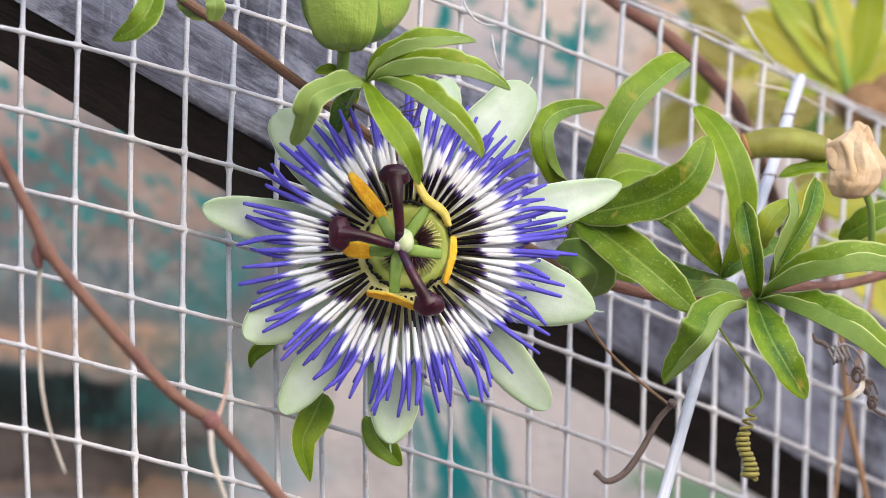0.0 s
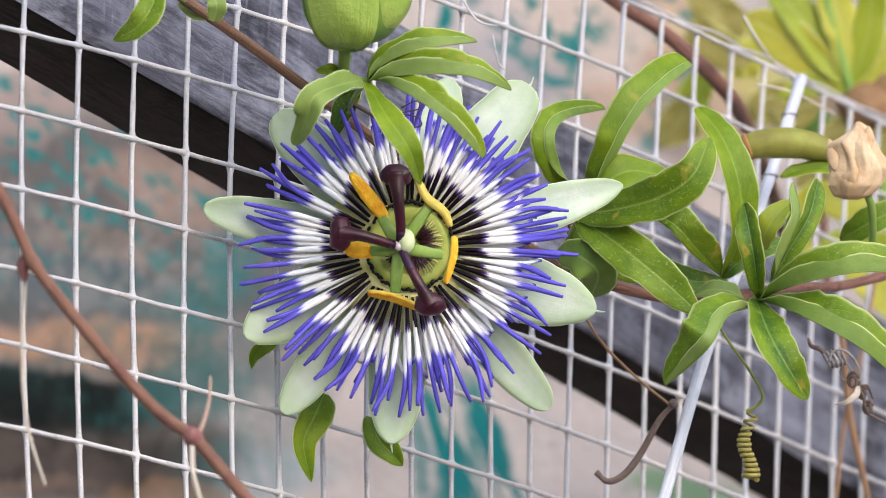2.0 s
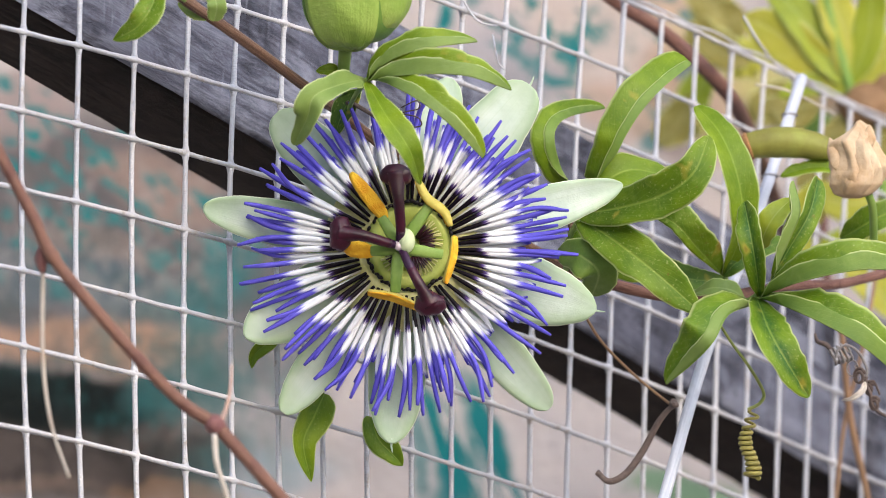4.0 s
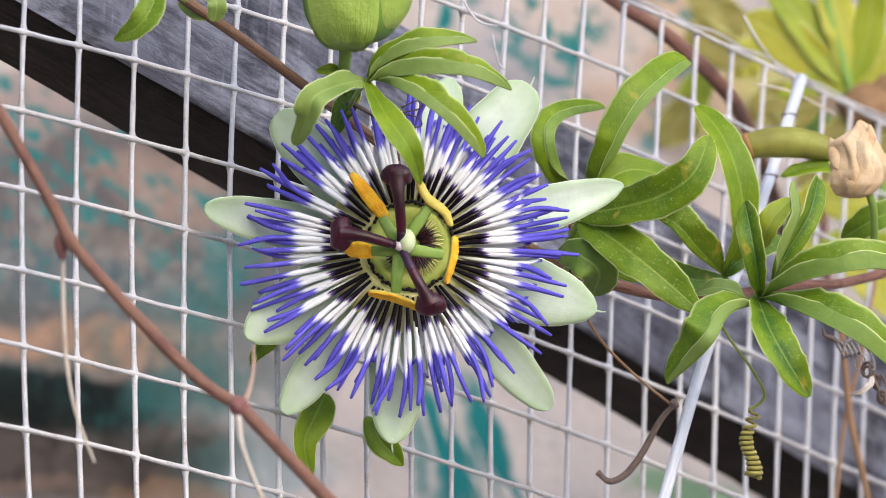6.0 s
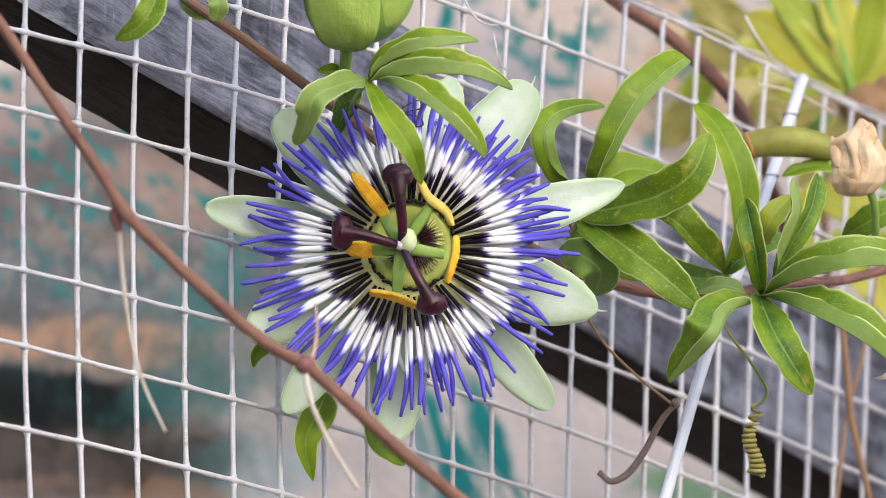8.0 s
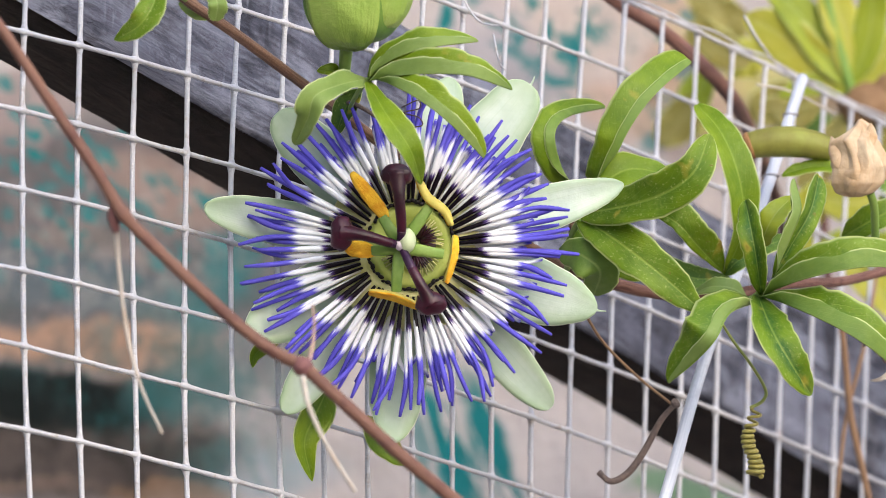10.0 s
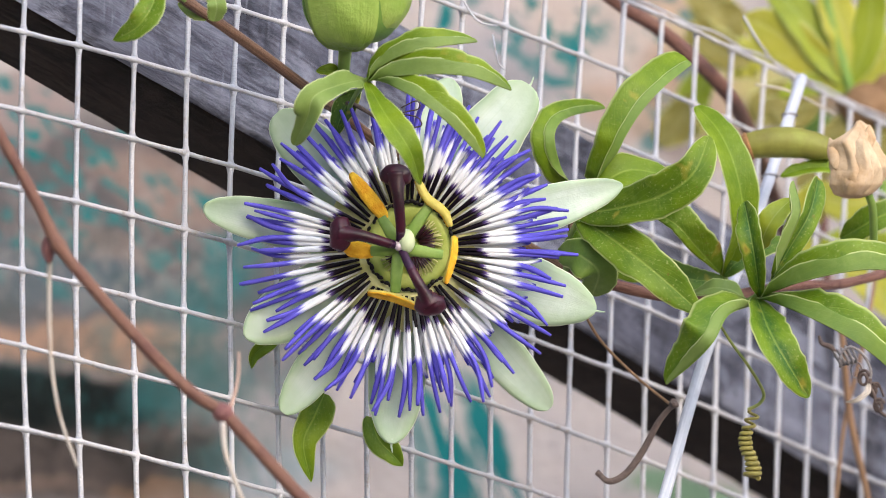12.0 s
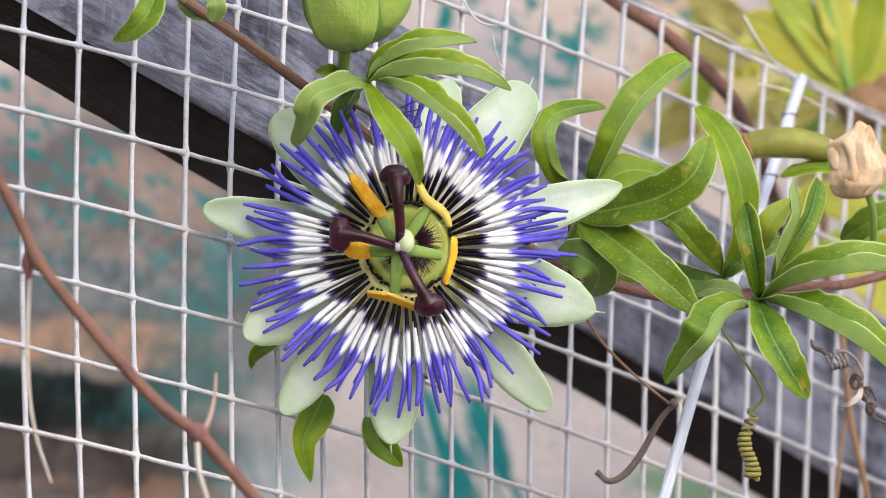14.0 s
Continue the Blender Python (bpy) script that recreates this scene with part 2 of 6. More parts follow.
def petal_material(name, low, high, green):
    """Thin petal: watery pale middle, greener towards foot and margin, a fine light rim, faint lengthwise veins."""
    k = Nodes(name)
    sep = k.add("SeparateXYZ")
    k.link(k.coord("UV"), sep.inputs[0])
    across = k.math('ABSOLUTE', k.math('SUBTRACT', sep.outputs[0], 0.5))
    obj = k.coord("Object")
    cloud = k.noise(obj, 60, 4, 0.6)
    col = k.mix(k.ramp(cloud, [(0.34, (0, 0, 0)), (0.66, (1, 1, 1))]), low, high)
    edge = k.math('ADD', across, k.math('MULTIPLY', k.math('SUBTRACT', k.noise(obj, 110, 3), 0.5), 0.35))
    col = k.mix(k.ramp(edge, [(0.22, (0, 0, 0)), (0.50, (0.75, 0.75, 0.75))]), col, green)
    end = k.math('ADD', sep.outputs[1], k.math('MULTIPLY', k.math('SUBTRACT', k.noise(obj, 90, 3), 0.5), 0.3))
    col = k.mix(k.ramp(end, [(0.80, (0, 0, 0)), (1.0, (0.5, 0.5, 0.5))]), col, green)
    vein = k.noise(k.coord("UV", (34, 1.0, 1)), 1.0, 3, 0.6)
    col = k.mix(k.ramp(vein, [(0.50, (0, 0, 0)), (0.66, (0.16, 0.16, 0.16))]), col, green)
    col = k.mix(k.ramp(across, [(0.475, (0, 0, 0)), (0.492, (0.8, 0.8, 0.8))]), col, (0.80, 0.84, 0.68))
    k.bump(k.math('ADD', k.math('MULTIPLY', vein, 0.4), k.noise(obj, 500, 4)), 0.3, 0.0005)
    return k.done(col, 0.42, 0.35, 0, 0.25)


def filament_material(name, dark_end, white_end):
    """Corona thread: blackish purple foot, white middle, violet-blue tip with darker lengthwise streaks, borders shifted from thread to thread."""
    k = Nodes(name)
    sep = k.add("SeparateXYZ")
    k.link(k.coord("UV"), sep.inputs[0])
    info = k.add("ObjectInfo")
    v = k.math('ADD', sep.outputs[1], k.math('MULTIPLY', k.math('SUBTRACT', info.outputs["Random"], 0.5), 0.13))
    # the border runs out in points along the thread
    v = k.math('ADD', v, k.math('MULTIPLY', k.math('SUBTRACT', k.noise(k.coord("UV", (7, 2.5, 1)), 1.0, 3), 0.5), 0.16))
    stops = [(0.0, (0.003, 0.001, 0.003)), (dark_end - 0.04, (0.005, 0.001, 0.006)), (dark_end + 0.0, (0.09, 0.05, 0.20)), (dark_end + 0.04, (0.88, 0.88, 0.92)),
             (white_end - 0.04, (0.90, 0.91, 0.96)), (white_end + 0.03, (0.145, 0.125, 0.68)), (0.98, (0.125, 0.105, 0.62))]
    if dark_end <= 0:
        stops = [(0.0, (0.50, 0.49, 0.42)), (0.25, (0.80, 0.80, 0.80))] + stops[4:]
    col = k.ramp(v, stops)
    shift = k.add("CombineXYZ")
    k.link(k.math('MULTIPLY', info.outputs["Random"], 40.0), shift.inputs[0])
    moved = k.t.nodes.new("ShaderNodeVectorMath")
    moved.operation = 'ADD'
    k.link(k.coord("UV", (5, 2.2, 1)), moved.inputs[0])
    k.link(shift.outputs[0], moved.inputs[1])
    streak = k.ramp(k.noise(moved.outputs[0], 1.0, 4, 0.6), [(0.42, (0, 0, 0)), (0.60, (1, 1, 1))])
    tipped = k.ramp(v, [(white_end - 0.02, (0, 0, 0)), (white_end + 0.10, (0.5, 0.5, 0.5))])
    col = k.mix(k.math('MULTIPLY', streak, tipped), col, (0.055, 0.04, 0.30))
    col = k.mix(k.math('MULTIPLY', info.outputs["Random"], 0.08), col, (0.2, 0.18, 0.45), 'MULTIPLY')
    k.bump(k.noise(k.coord("UV", (30, 3, 1)), 1.0, 3), 0.3, 0.0003)
    return k.done(col, 0.55, 0.15, 0, 0.12)


def bark_material(name, low, high, dark, scale=1.0):
    k = Nodes(name)
    s = k.noise(k.coord("UV", (16, 5 * scale, 1)), 1.0, 5, 0.65)
    obj = k.coord("Object")
    blot = k.noise(obj, 130, 4, 0.6)
    col = k.mix(k.ramp(s, [(0.3, (0, 0, 0)), (0.7, (1, 1, 1))]), low, high)
    col = k.mix(k.ramp(blot, [(0.55, (0, 0, 0)), (0.72, (0.8, 0.8, 0.8))]), col, dark)
    k.bump(k.math('ADD', s, k.noise(obj, 900, 3)), 0.5, 0.0006)
    return k.done(col, 0.62, 0.3)


def wire_material():
    k = Nodes("coated_wire")
    obj = k.coord("Object")
    a = k.noise(obj, 260, 5, 0.7)
    b = k.noise(obj, 14, 3, 0.5)
    col = k.mix(k.ramp(b, [(0.35, (0, 0, 0)), (0.7, (1, 1, 1))]), (0.54, 0.53, 0.548), (0.41, 0.425, 0.49))
    col = k.mix(k.ramp(a, [(0.55, (0, 0, 0)), (0.68, (0.8, 0.8, 0.8))]), col, (0.33, 0.28, 0.25))
    k.bump(k.math('ADD', a, k.noise(obj, 1300, 4)), 0.9, 0.0006)
    return k.done(col, 0.55, 0.35)


def timber_material(name, light, mid, dark, stain):
    """Weathered wood, the grain along the object's x axis."""
    k = Nodes(name)
    g = k.noise(k.coord("Object", (22, 190, 190)), 1.0, 6, 0.75, 1.2)
    g2 = k.noise(k.coord("Object", (28, 900, 900)), 1.0, 4, 0.6)
    big = k.noise(k.coord("Object", (16, 40, 40)), 1.0, 4, 0.55)
    col = k.ramp(g, [(0.32, dark), (0.45, mid), (0.57, light), (0.74, mid)])
    col = k.mix(k.math('MULTIPLY', g2, 0.22), col, dark)
    col = k.mix(k.ramp(big, [(0.40, (0, 0, 0)), (0.62, (0.8, 0.8, 0.8))]), col, stain)
    blot = k.noise(k.coord("Object", (38, 110, 110)), 1.0, 6, 0.72, 1.0)
    col = k.mix(k.ramp(blot, [(0.52, (0, 0, 0)), (0.70, (0.75, 0.75, 0.75))]), col, dark)
    col = k.mix(k.ramp(blot, [(0.30, (0.55, 0.55, 0.55)), (0.42, (0, 0, 0))]), col, light)
    drift = k.noise(k.coord("Object", (45, 60, 30)), 1.0, 5, 0.6, 0.5)
    col = k.mix(k.ramp(drift, [(0.32, (0.75, 0.75, 0.75)), (0.48, (0, 0, 0))]), col, dark)
    col = k.mix(k.ramp(drift, [(0.56, (0, 0, 0)), (0.72, (0.45, 0.45, 0.45))]), col, light)
    drip = k.noise(k.coord("Object", (330, 60, 40)), 1.0, 3, 0.5)
    col = k.mix(k.ramp(drip, [(0.63, (0, 0, 0)), (0.72, (0.5, 0.5, 0.5))]), col, light)
    crack = k.ramp(g, [(0.30, (1, 1, 1)), (0.36, (0, 0, 0))])
    col = k.mix(k.math('MULTIPLY', crack, 0.7), col, (0.02, 0.018, 0.018))
    h = k.math('SUBTRACT', k.math('ADD', g, k.math('MULTIPLY', g2, 0.5)), k.math('MULTIPLY', crack, 0.8))
    k.bump(h, 0.8, 0.0015)
    return k.done(col, 0.85, 0.15)


WALL_Y = 0.44
MMW = 0.0001577                                   # a stain's unit on the wall


def wall_point(u, v):
    """Where the sight line through (u, v) of the hub's plane meets the wall."""
    d = (at(u, v, 0) - EYE)
    k = (WALL_Y - EYE.y) / d.y
    p = EYE + d * k
    return p.x, p.z


def plaster_material():
    """Old wall coat: pinkish beige with washes, near-black patches, rust and brushed teal, each with its own place,
    size and ragged edge.
    """
    k = Nodes("wall_plaster")
    obj = k.coord("Object")
    b = k.noise(obj, 26, 5, 0.6)
    c = k.noise(obj, 170, 5, 0.65)
    col = k.mix(k.ramp(b, [(0.40, (0, 0, 0)), (0.64, (1, 1, 1))]), (0.43, 0.375, 0.355), (0.34, 0.31, 0.31))
    col = k.mix(k.math('MULTIPLY', c, 0.25), col, (0.26, 0.23, 0.22))
    # a warped copy of the coordinates makes every edge ragged
    warp = k.add("TexNoise", Scale=34.0, Detail=5.0, Roughness=0.62)
    k.link(obj, warp.inputs["Vector"])
    off = k.t.nodes.new("ShaderNodeVectorMath")
    off.operation = 'MULTIPLY_ADD'
    k.link(warp.outputs["Color"], off.inputs[0])
    off.inputs[1].default_value, off.inputs[2].default_value = (0.024, 0.0, 0.024), (-0.012, 0.0, -0.012)
    moved = k.t.nodes.new("ShaderNodeVectorMath")
    moved.operation = 'ADD'
    k.link(obj, moved.inputs[0])
    k.link(off.outputs[0], moved.inputs[1])
    slant = k.add("Mapping")
    slant.inputs["Scale"].default_value = (260, 1, 36)
    turned = k.add("Mapping")
    turned.inputs["Rotation"].default_value = (0, radians(24), 0)
    k.link(obj, turned.inputs["Vector"])
    k.link(turned.outputs[0], slant.inputs["Vector"])
    streaks = k.ramp(k.noise(slant.outputs[0], 1.0, 4, 0.6, 0.6), [(0.38, (0, 0, 0)), (0.47, (1, 1, 1))])
    lean = k.add("Mapping")
    lean.inputs["Rotation"].default_value = (0, radians(-42), 0)
    k.link(obj, lean.inputs["Vector"])
    squash = k.add("Mapping")
    squash.inputs["Scale"].default_value = (140, 1, 300)
    k.link(lean.outputs[0], squash.inputs["Vector"])
    flecks = k.ramp(k.noise(squash.outputs[0], 1.0, 2, 0.4, 0.5), [(0.565, (0, 0, 0)), (0.63, (1, 1, 1))])

    mottle = k.ramp(k.noise(obj, 95, 6, 0.72, 0.6), [(0.46, (0, 0, 0)), (0.60, (1, 1, 1))])
    grain = k.ramp(k.noise(k.coord("Object", (230, 1, 150)), 1.0, 5, 0.7, 0.8), [(0.48, (0, 0, 0)), (0.60, (1, 1, 1))])

    def blot(colour, place, rx, rz, turn=0.0, strength=1.0, soft=0.35, through=None):
        nonlocal col
        mp = k.add("Mapping")
        mp.vector_type = 'TEXTURE'
        mp.inputs["Location"].default_value = (place[0], 0, place[1])
        mp.inputs["Rotation"].default_value = (0, radians(turn), 0)
        mp.inputs["Scale"].default_value = (rx * MMW, 1000.0, rz * MMW)
        k.link(moved.outputs[0], mp.inputs["Vector"])
        ln = k.t.nodes.new("ShaderNodeVectorMath")
        ln.operation = 'LENGTH'
        k.link(mp.outputs[0], ln.inputs[0])
        mr = k.add("MapRange")
        mr.interpolation_type = 'SMOOTHSTEP'
        mr.inputs["From Min"].default_value, mr.inputs["From Max"].default_value = 1 + soft, 1 - soft
        mr.inputs["To Max"].default_value = strength
        k.link(ln.outputs["Value"], mr.inputs["Value"])
        fac = mr.outputs[0]
        if through is not None:
            fac = k.math('MULTIPLY', fac, through)
        col = k.mix(fac, col, colour)

    mauve, slate, rust = (0.078, 0.071, 0.075), (0.080, 0.099, 0.114), (0.27, 0.168, 0.12)
    dark, brown, teal = (0.006, 0.008, 0.0075), (0.047, 0.036, 0.031), (0.010, 0.13, 0.135)
    blot(mauve, wall_point(-87.3, 5.6), 470, 240, 0, 0.95, 0.3)
    blot((0.26, 0.205, 0.195), wall_point(-102.4, 35.2), 150, 60, -20, 0.8)
    blot(mauve, wall_point(-43.2, -27.4), 120, 150, 0, 0.6)
    blot((0.27, 0.255, 0.255), wall_point(-44.6, -39.8), 110, 70, 0, 0.8)
    blot(slate, wall_point(-99.7, -4.0), 190, 60, 10, 0.8)
    blot(slate, wall_point(-79.0, -10.9), 150, 50, 0, 0.7)
    blot((0.27, 0.31, 0.34), wall_point(-41.8, -53.5), 110, 50, 0, 0.7)
    blot((0.30, 0.205, 0.165), wall_point(-68.0, 15.3), 110, 60, 20, 0.5)
    blot((0.26, 0.19, 0.16), wall_point(-83.1, 1.5), 120, 30, 10, 0.4)
    blot(brown, wall_point(-95.5, -51.5), 330, 95, 0, 0.95)
    blot(brown, wall_point(-62.5, -48.0), 90, 60, 0, 0.7)
    blot((0.20, 0.14, 0.11), wall_point(-102.4, -58.5), 110, 16, 0, 0.4)
    blot(rust, wall_point(-94.2, -23.5), 260, 36, 0, 0.95)
    blot(rust, wall_point(-70.8, -27.4), 90, 28, 0, 0.7)
    blot(dark, wall_point(-98.3, -36.8), 240, 62, 0, 1.0)
    blot(dark, wall_point(-76.3, -36.3), 110, 45, 0, 0.9)
    blot((0.17, 0.105, 0.065), wall_point(-66.6, -59.3), 110, 22, 0, 0.7)
    blot((0.03, 0.085, 0.085), wall_point(-61.1, -33.6), 110, 50, -10, 0.75)
    blot(teal, wall_point(-54.2, -8.1), 50, 130, 15, 0.6, 0.5, streaks)
    blot(teal, wall_point(-73.5, 15.3), 300, 200, 0, 0.95, 0.4, flecks)
    blot(teal, wall_point(-96.9, 29.0), 160, 130, 0, 0.9, 0.4, flecks)
    blot(teal, wall_point(-87.3, 0.1), 260, 120, 0, 0.5, 0.4, flecks)
    blot(teal, wall_point(-47.4, -52.2), 120, 60, 0, 0.35, 0.5, streaks)
    blot((0.03, 0.06, 0.062), wall_point(-72.1, -16.4), 330, 170, 0, 0.5, 0.5, mottle)
    blot((0.02, 0.09, 0.09), wall_point(-62.5, -27.4), 200, 150, 0, 0.55, 0.5, grain)
    blot((0.30, 0.26, 0.25), wall_point(-80.4, 2.9), 260, 150, 0, 0.4, 0.5, grain)
    blot((0.015, 0.014, 0.013), wall_point(-88.6, -49.4), 260, 70, 0, 0.7, 0.5, mottle)
    blot((0.25, 0.22, 0.21), wall_point(-30.8, -49.4), 160, 90, 0, 0.35, 0.5, mottle)
    blot((0.24, 0.22, 0.215), wall_point(29.7, -43.9), 300, 140, 0, 0.2, 0.5, mottle)
    blot((0.46, 0.405, 0.39), wall_point(40.7, -49.4), 280, 110, 0, 0.6, 0.5)
    blot((0.24, 0.21, 0.205), wall_point(32.5, 45.6), 260, 120, 0, 0.45, 0.5, mottle)
    blot((0.40, 0.325, 0.29), wall_point(40.7, 52.4), 200, 110, 0, 0.6)
    blot((0.20, 0.20, 0.225), wall_point(16.0, 44.2), 110, 60, 20, 0.75)
    blot((0.33, 0.30, 0.32), wall_point(6.3, 52.4), 90, 90, 0, 0.6)
    blot((0.22, 0.20, 0.13), wall_point(61.4, 34.5), 110, 90, 0, 0.7)
    blot((0.40, 0.25, 0.17), wall_point(47.6, 34.5), 120, 60, 0, 0.5)
    blot(teal, wall_point(0.1, -46.0), 36, 120, -26, 1.0, 0.3, streaks)
    blot(teal, wall_point(10.7, -47.4), 34, 130, -22, 1.0, 0.3, streaks)
    blot(teal, wall_point(5.0, -57.7), 60, 50, -20, 0.8, 0.4, streaks)
    blot(teal, wall_point(-6.7, -49.4), 14, 70, -10, 0.7, 0.4)
    blot((0.10, 0.22, 0.11), wall_point(59.3, -58.8), 95, 32, 0, 0.8)
    for u, v, rx, rz, tint in ((56, 45, 60, 40, (0.30, 0.19, 0.13)), (66, 52, 80, 40, (0.42, 0.33, 0.17)), (50, 38, 26, 20, (0.14, 0.085, 0.06)), (70, 36, 50, 40, (0.36, 0.25, 0.19)),
                              (58, 24, 40, 40, (0.22, 0.17, 0.16)), (64, 30, 40, 26, (0.30, 0.26, 0.07)), (73, 25, 40, 30, (0.45, 0.29, 0.22)), (80, 40, 70, 50, (0.36, 0.33, 0.09)), (55, 58, 90, 30, (0.40, 0.28, 0.20)), (88, 31, 60, 40, (0.12, 0.12, 0.04)), (96, 36, 50, 30, (0.16, 0.09, 0.05))):
        blot(tint, wall_point(u, v), rx, rz, 0, 0.75, 0.6)
    blot(teal, wall_point(36.9, 54.9), 13, 38, -30, 1.0, 0.5, grain)
    blot(teal, wall_point(44.2, 47.2), 20, 18, -30, 1.0, 0.5, mottle)
    blot(teal, wall_point(27.7, 40.6), 36, 9, 10, 1.0, 0.5)
    blot(teal, wall_point(24.9, 52.4), 14, 26, 0, 1.0, 0.4)
    blot(teal, wall_point(32.5, 49.7), 13, 66, 12, 0.9, 0.4)
    blot(teal, wall_point(16.7, 45.3), 50, 9, 30, 0.8, 0.5)
    blot(teal, wall_point(-0.3, 57.7), 15, 38, 15, 1.0, 0.4)
    blot(teal, wall_point(52.4, 24.6), 24, 20, 0, 0.7, 0.4)
    blot(teal, wall_point(53.8, 31.2), 26, 16, 0, 0.6, 0.4)
    blot(teal, wall_point(31.1, 52.4), 260, 160, 0, 0.9, 0.4, flecks)
    k.bump(k.math('ADD', c, b), 0.5, 0.003)
    return k.done(col, 0.88, 0.12)


def ground_material():
    k = Nodes("soil")
    obj = k.coord("Object")
    a = k.noise(obj, 3, 6, 0.6)
    b = k.noise(obj, 60, 5, 0.6)
    # lightened so the ground reflects more light onto faces turned down
    col = k.mix(a, (0.15, 0.135, 0.12), (0.25, 0.23, 0.21))
    col = k.mix(k.math('MULTIPLY', b, 0.4), col, (0.12, 0.12, 0.09))
    k.bump(b, 0.7, 0.02)
    return k.done(col, 0.95, 0.1)


WIRE = wire_material()
TIMBER = timber_material("grey_timber", (0.275, 0.29, 0.37), (0.082, 0.088, 0.12), (0.016, 0.016, 0.022), (0.115, 0.12, 0.165))
PLASTER = plaster_material()
SOIL = ground_material()
# near-black wood tone stands in for the shade under the rail
SHADE_TIMBER = timber_material("shaded_timber", (0.040, 0.030, 0.027), (0.016, 0.0125, 0.0115), (0.006, 0.005, 0.005), (0.010, 0.008, 0.008))
LEAF = leaf_material("leaf_top", (0.078, 0.165, 0.005), (0.205, 0.31, 0.008), (0.36, 0.48, 0.07), 0.06, core_tint=0.4)
LEAF_SPOT = leaf_material("leaf_top_spotted", (0.072, 0.155, 0.005), (0.185, 0.29, 0.008), (0.38, 0.48, 0.09), 0.45, core_tint=0.3)
LEAF_STAR = leaf_material("leaf_star", (0.066, 0.150, 0.006), (0.175, 0.285, 0.010), (0.36, 0.48, 0.10), 0.3, core_tint=0.95)
LEAF_LOW = leaf_material("leaf_underside", (0.150, 0.232, 0.052), (0.220, 0.315, 0.076), (0.36, 0.44, 0.18), 0.0, 0.2, 0.6, rim=(0.55, 0.60, 0.30), core_tint=0.0)
LEAF_UNDER = leaf_material("leaf_underside_deep", (0.105, 0.190, 0.030), (0.175, 0.275, 0.045), (0.34, 0.43, 0.13), 0.0, 0.2, 0.55, core_tint=0.1)
LEAF_DARK = leaf_material("leaf_dark", (0.050, 0.12, 0.014), (0.115, 0.21, 0.022), (0.28, 0.40, 0.09), 0.3)
LEAF_YELLOW = leaf_material("leaf_yellowing", (0.38, 0.41, 0.035), (0.55, 0.53, 0.07), (0.62, 0.61, 0.22), 0.15, 0.4, core_tint=0.1)
LEAF_PALE = leaf_material("leaf_pale", (0.11, 0.205, 0.006), (0.23, 0.335, 0.010), (0.36, 0.48, 0.08), 0.04, core_tint=0.1)
LEAF_LIME = leaf_material("leaf_lime", (0.22, 0.30, 0.015), (0.37, 0.43, 0.03), (0.46, 0.51, 0.14), 0.0, 0.3, core_tint=0.1)
LEAF_OLIVE = leaf_material("leaf_olive", (0.17, 0.15, 0.03), (0.30, 0.26, 0.06), (0.40, 0.34, 0.12), 0.3, 0.25, core_tint=0.1)
SEPAL = petal_material("sepal", (0.45, 0.575, 0.475), (0.69, 0.765, 0.69), (0.36, 0.50, 0.27))
PETAL_BACK = soft_material("petal_back", (0.45, 0.58, 0.34), (0.6, 0.7, 0.5), 55, 0.5, 0.3, True)
BUD = soft_material("bud_skin", (0.085, 0.19, 0.03), (0.19, 0.32, 0.06), 70, 0.45, 0.15, True)
BRACT = soft_material("bract_skin", (0.22, 0.36, 0.05), (0.46, 0.57, 0.16), 85, 0.42, 0.15, True, bump=0.8)
STALK = soft_material("green_stalk", (0.14, 0.26, 0.04), (0.24, 0.36, 0.08), 80, 0.5, 0.1)
STEM = bark_material("vine_stem", (0.050, 0.024, 0.017), (0.25, 0.145, 0.098), (0.05, 0.02, 0.016), 1.2)
STEM_PURPLE = bark_material("vine_stem_purple", (0.085, 0.036, 0.032), (0.26, 0.135, 0.105), (0.045, 0.016, 0.016), 3)
TWIG = bark_material("twig_bark", (0.135, 0.06, 0.044), (0.225, 0.118, 0.085), (0.10, 0.04, 0.038), 2)
NODE = bark_material("twig_node", (0.13, 0.05, 0.055), (0.26, 0.12, 0.11), (0.07, 0.03, 0.03), 1)
STRAW = bark_material("straw_fibre", (0.46, 0.41, 0.36), (0.62, 0.56, 0.50), (0.45, 0.34, 0.26), 4)
STUB = bark_material("pink_stub", (0.38, 0.24, 0.19), (0.52, 0.37, 0.31), (0.30, 0.18, 0.14), 4)
TAN = bark_material("tan_stalk", (0.22, 0.125, 0.07), (0.34, 0.21, 0.13), (0.14, 0.08, 0.05), 4)
RUST = bark_material("rust_end", (0.26, 0.12, 0.045), (0.44, 0.23, 0.09), (0.14, 0.06, 0.03), 4)
DRY = bark_material("dry_tendril", (0.10, 0.09, 0.092), (0.42, 0.39, 0.395), (0.05, 0.038, 0.038), 9)
HOOK = bark_material("brown_tendril", (0.085, 0.06, 0.055), (0.18, 0.135, 0.12), (0.045, 0.03, 0.03), 5)
TENDRIL = soft_material("green_tendril", (0.16, 0.20, 0.045), (0.30, 0.33, 0.10), 160, 0.5, 0.05)
COIL = soft_material("coil_tendril", (0.17, 0.15, 0.035), (0.32, 0.28, 0.08), 260, 0.5, 0.05)
ROD = bark_material("weathered_rod", (0.40, 0.43, 0.52), (0.58, 0.60, 0.67), (0.34, 0.36, 0.43), 2)
HUSK = soft_material("papery_husk", (0.58, 0.38, 0.21), (0.86, 0.72, 0.53), 150, 0.75, 0.25, True, bump=0.6)
HUSK_DARK = soft_material("brown_husk", (0.19, 0.105, 0.05), (0.34, 0.205, 0.11), 90, 0.75, 0.1, True)
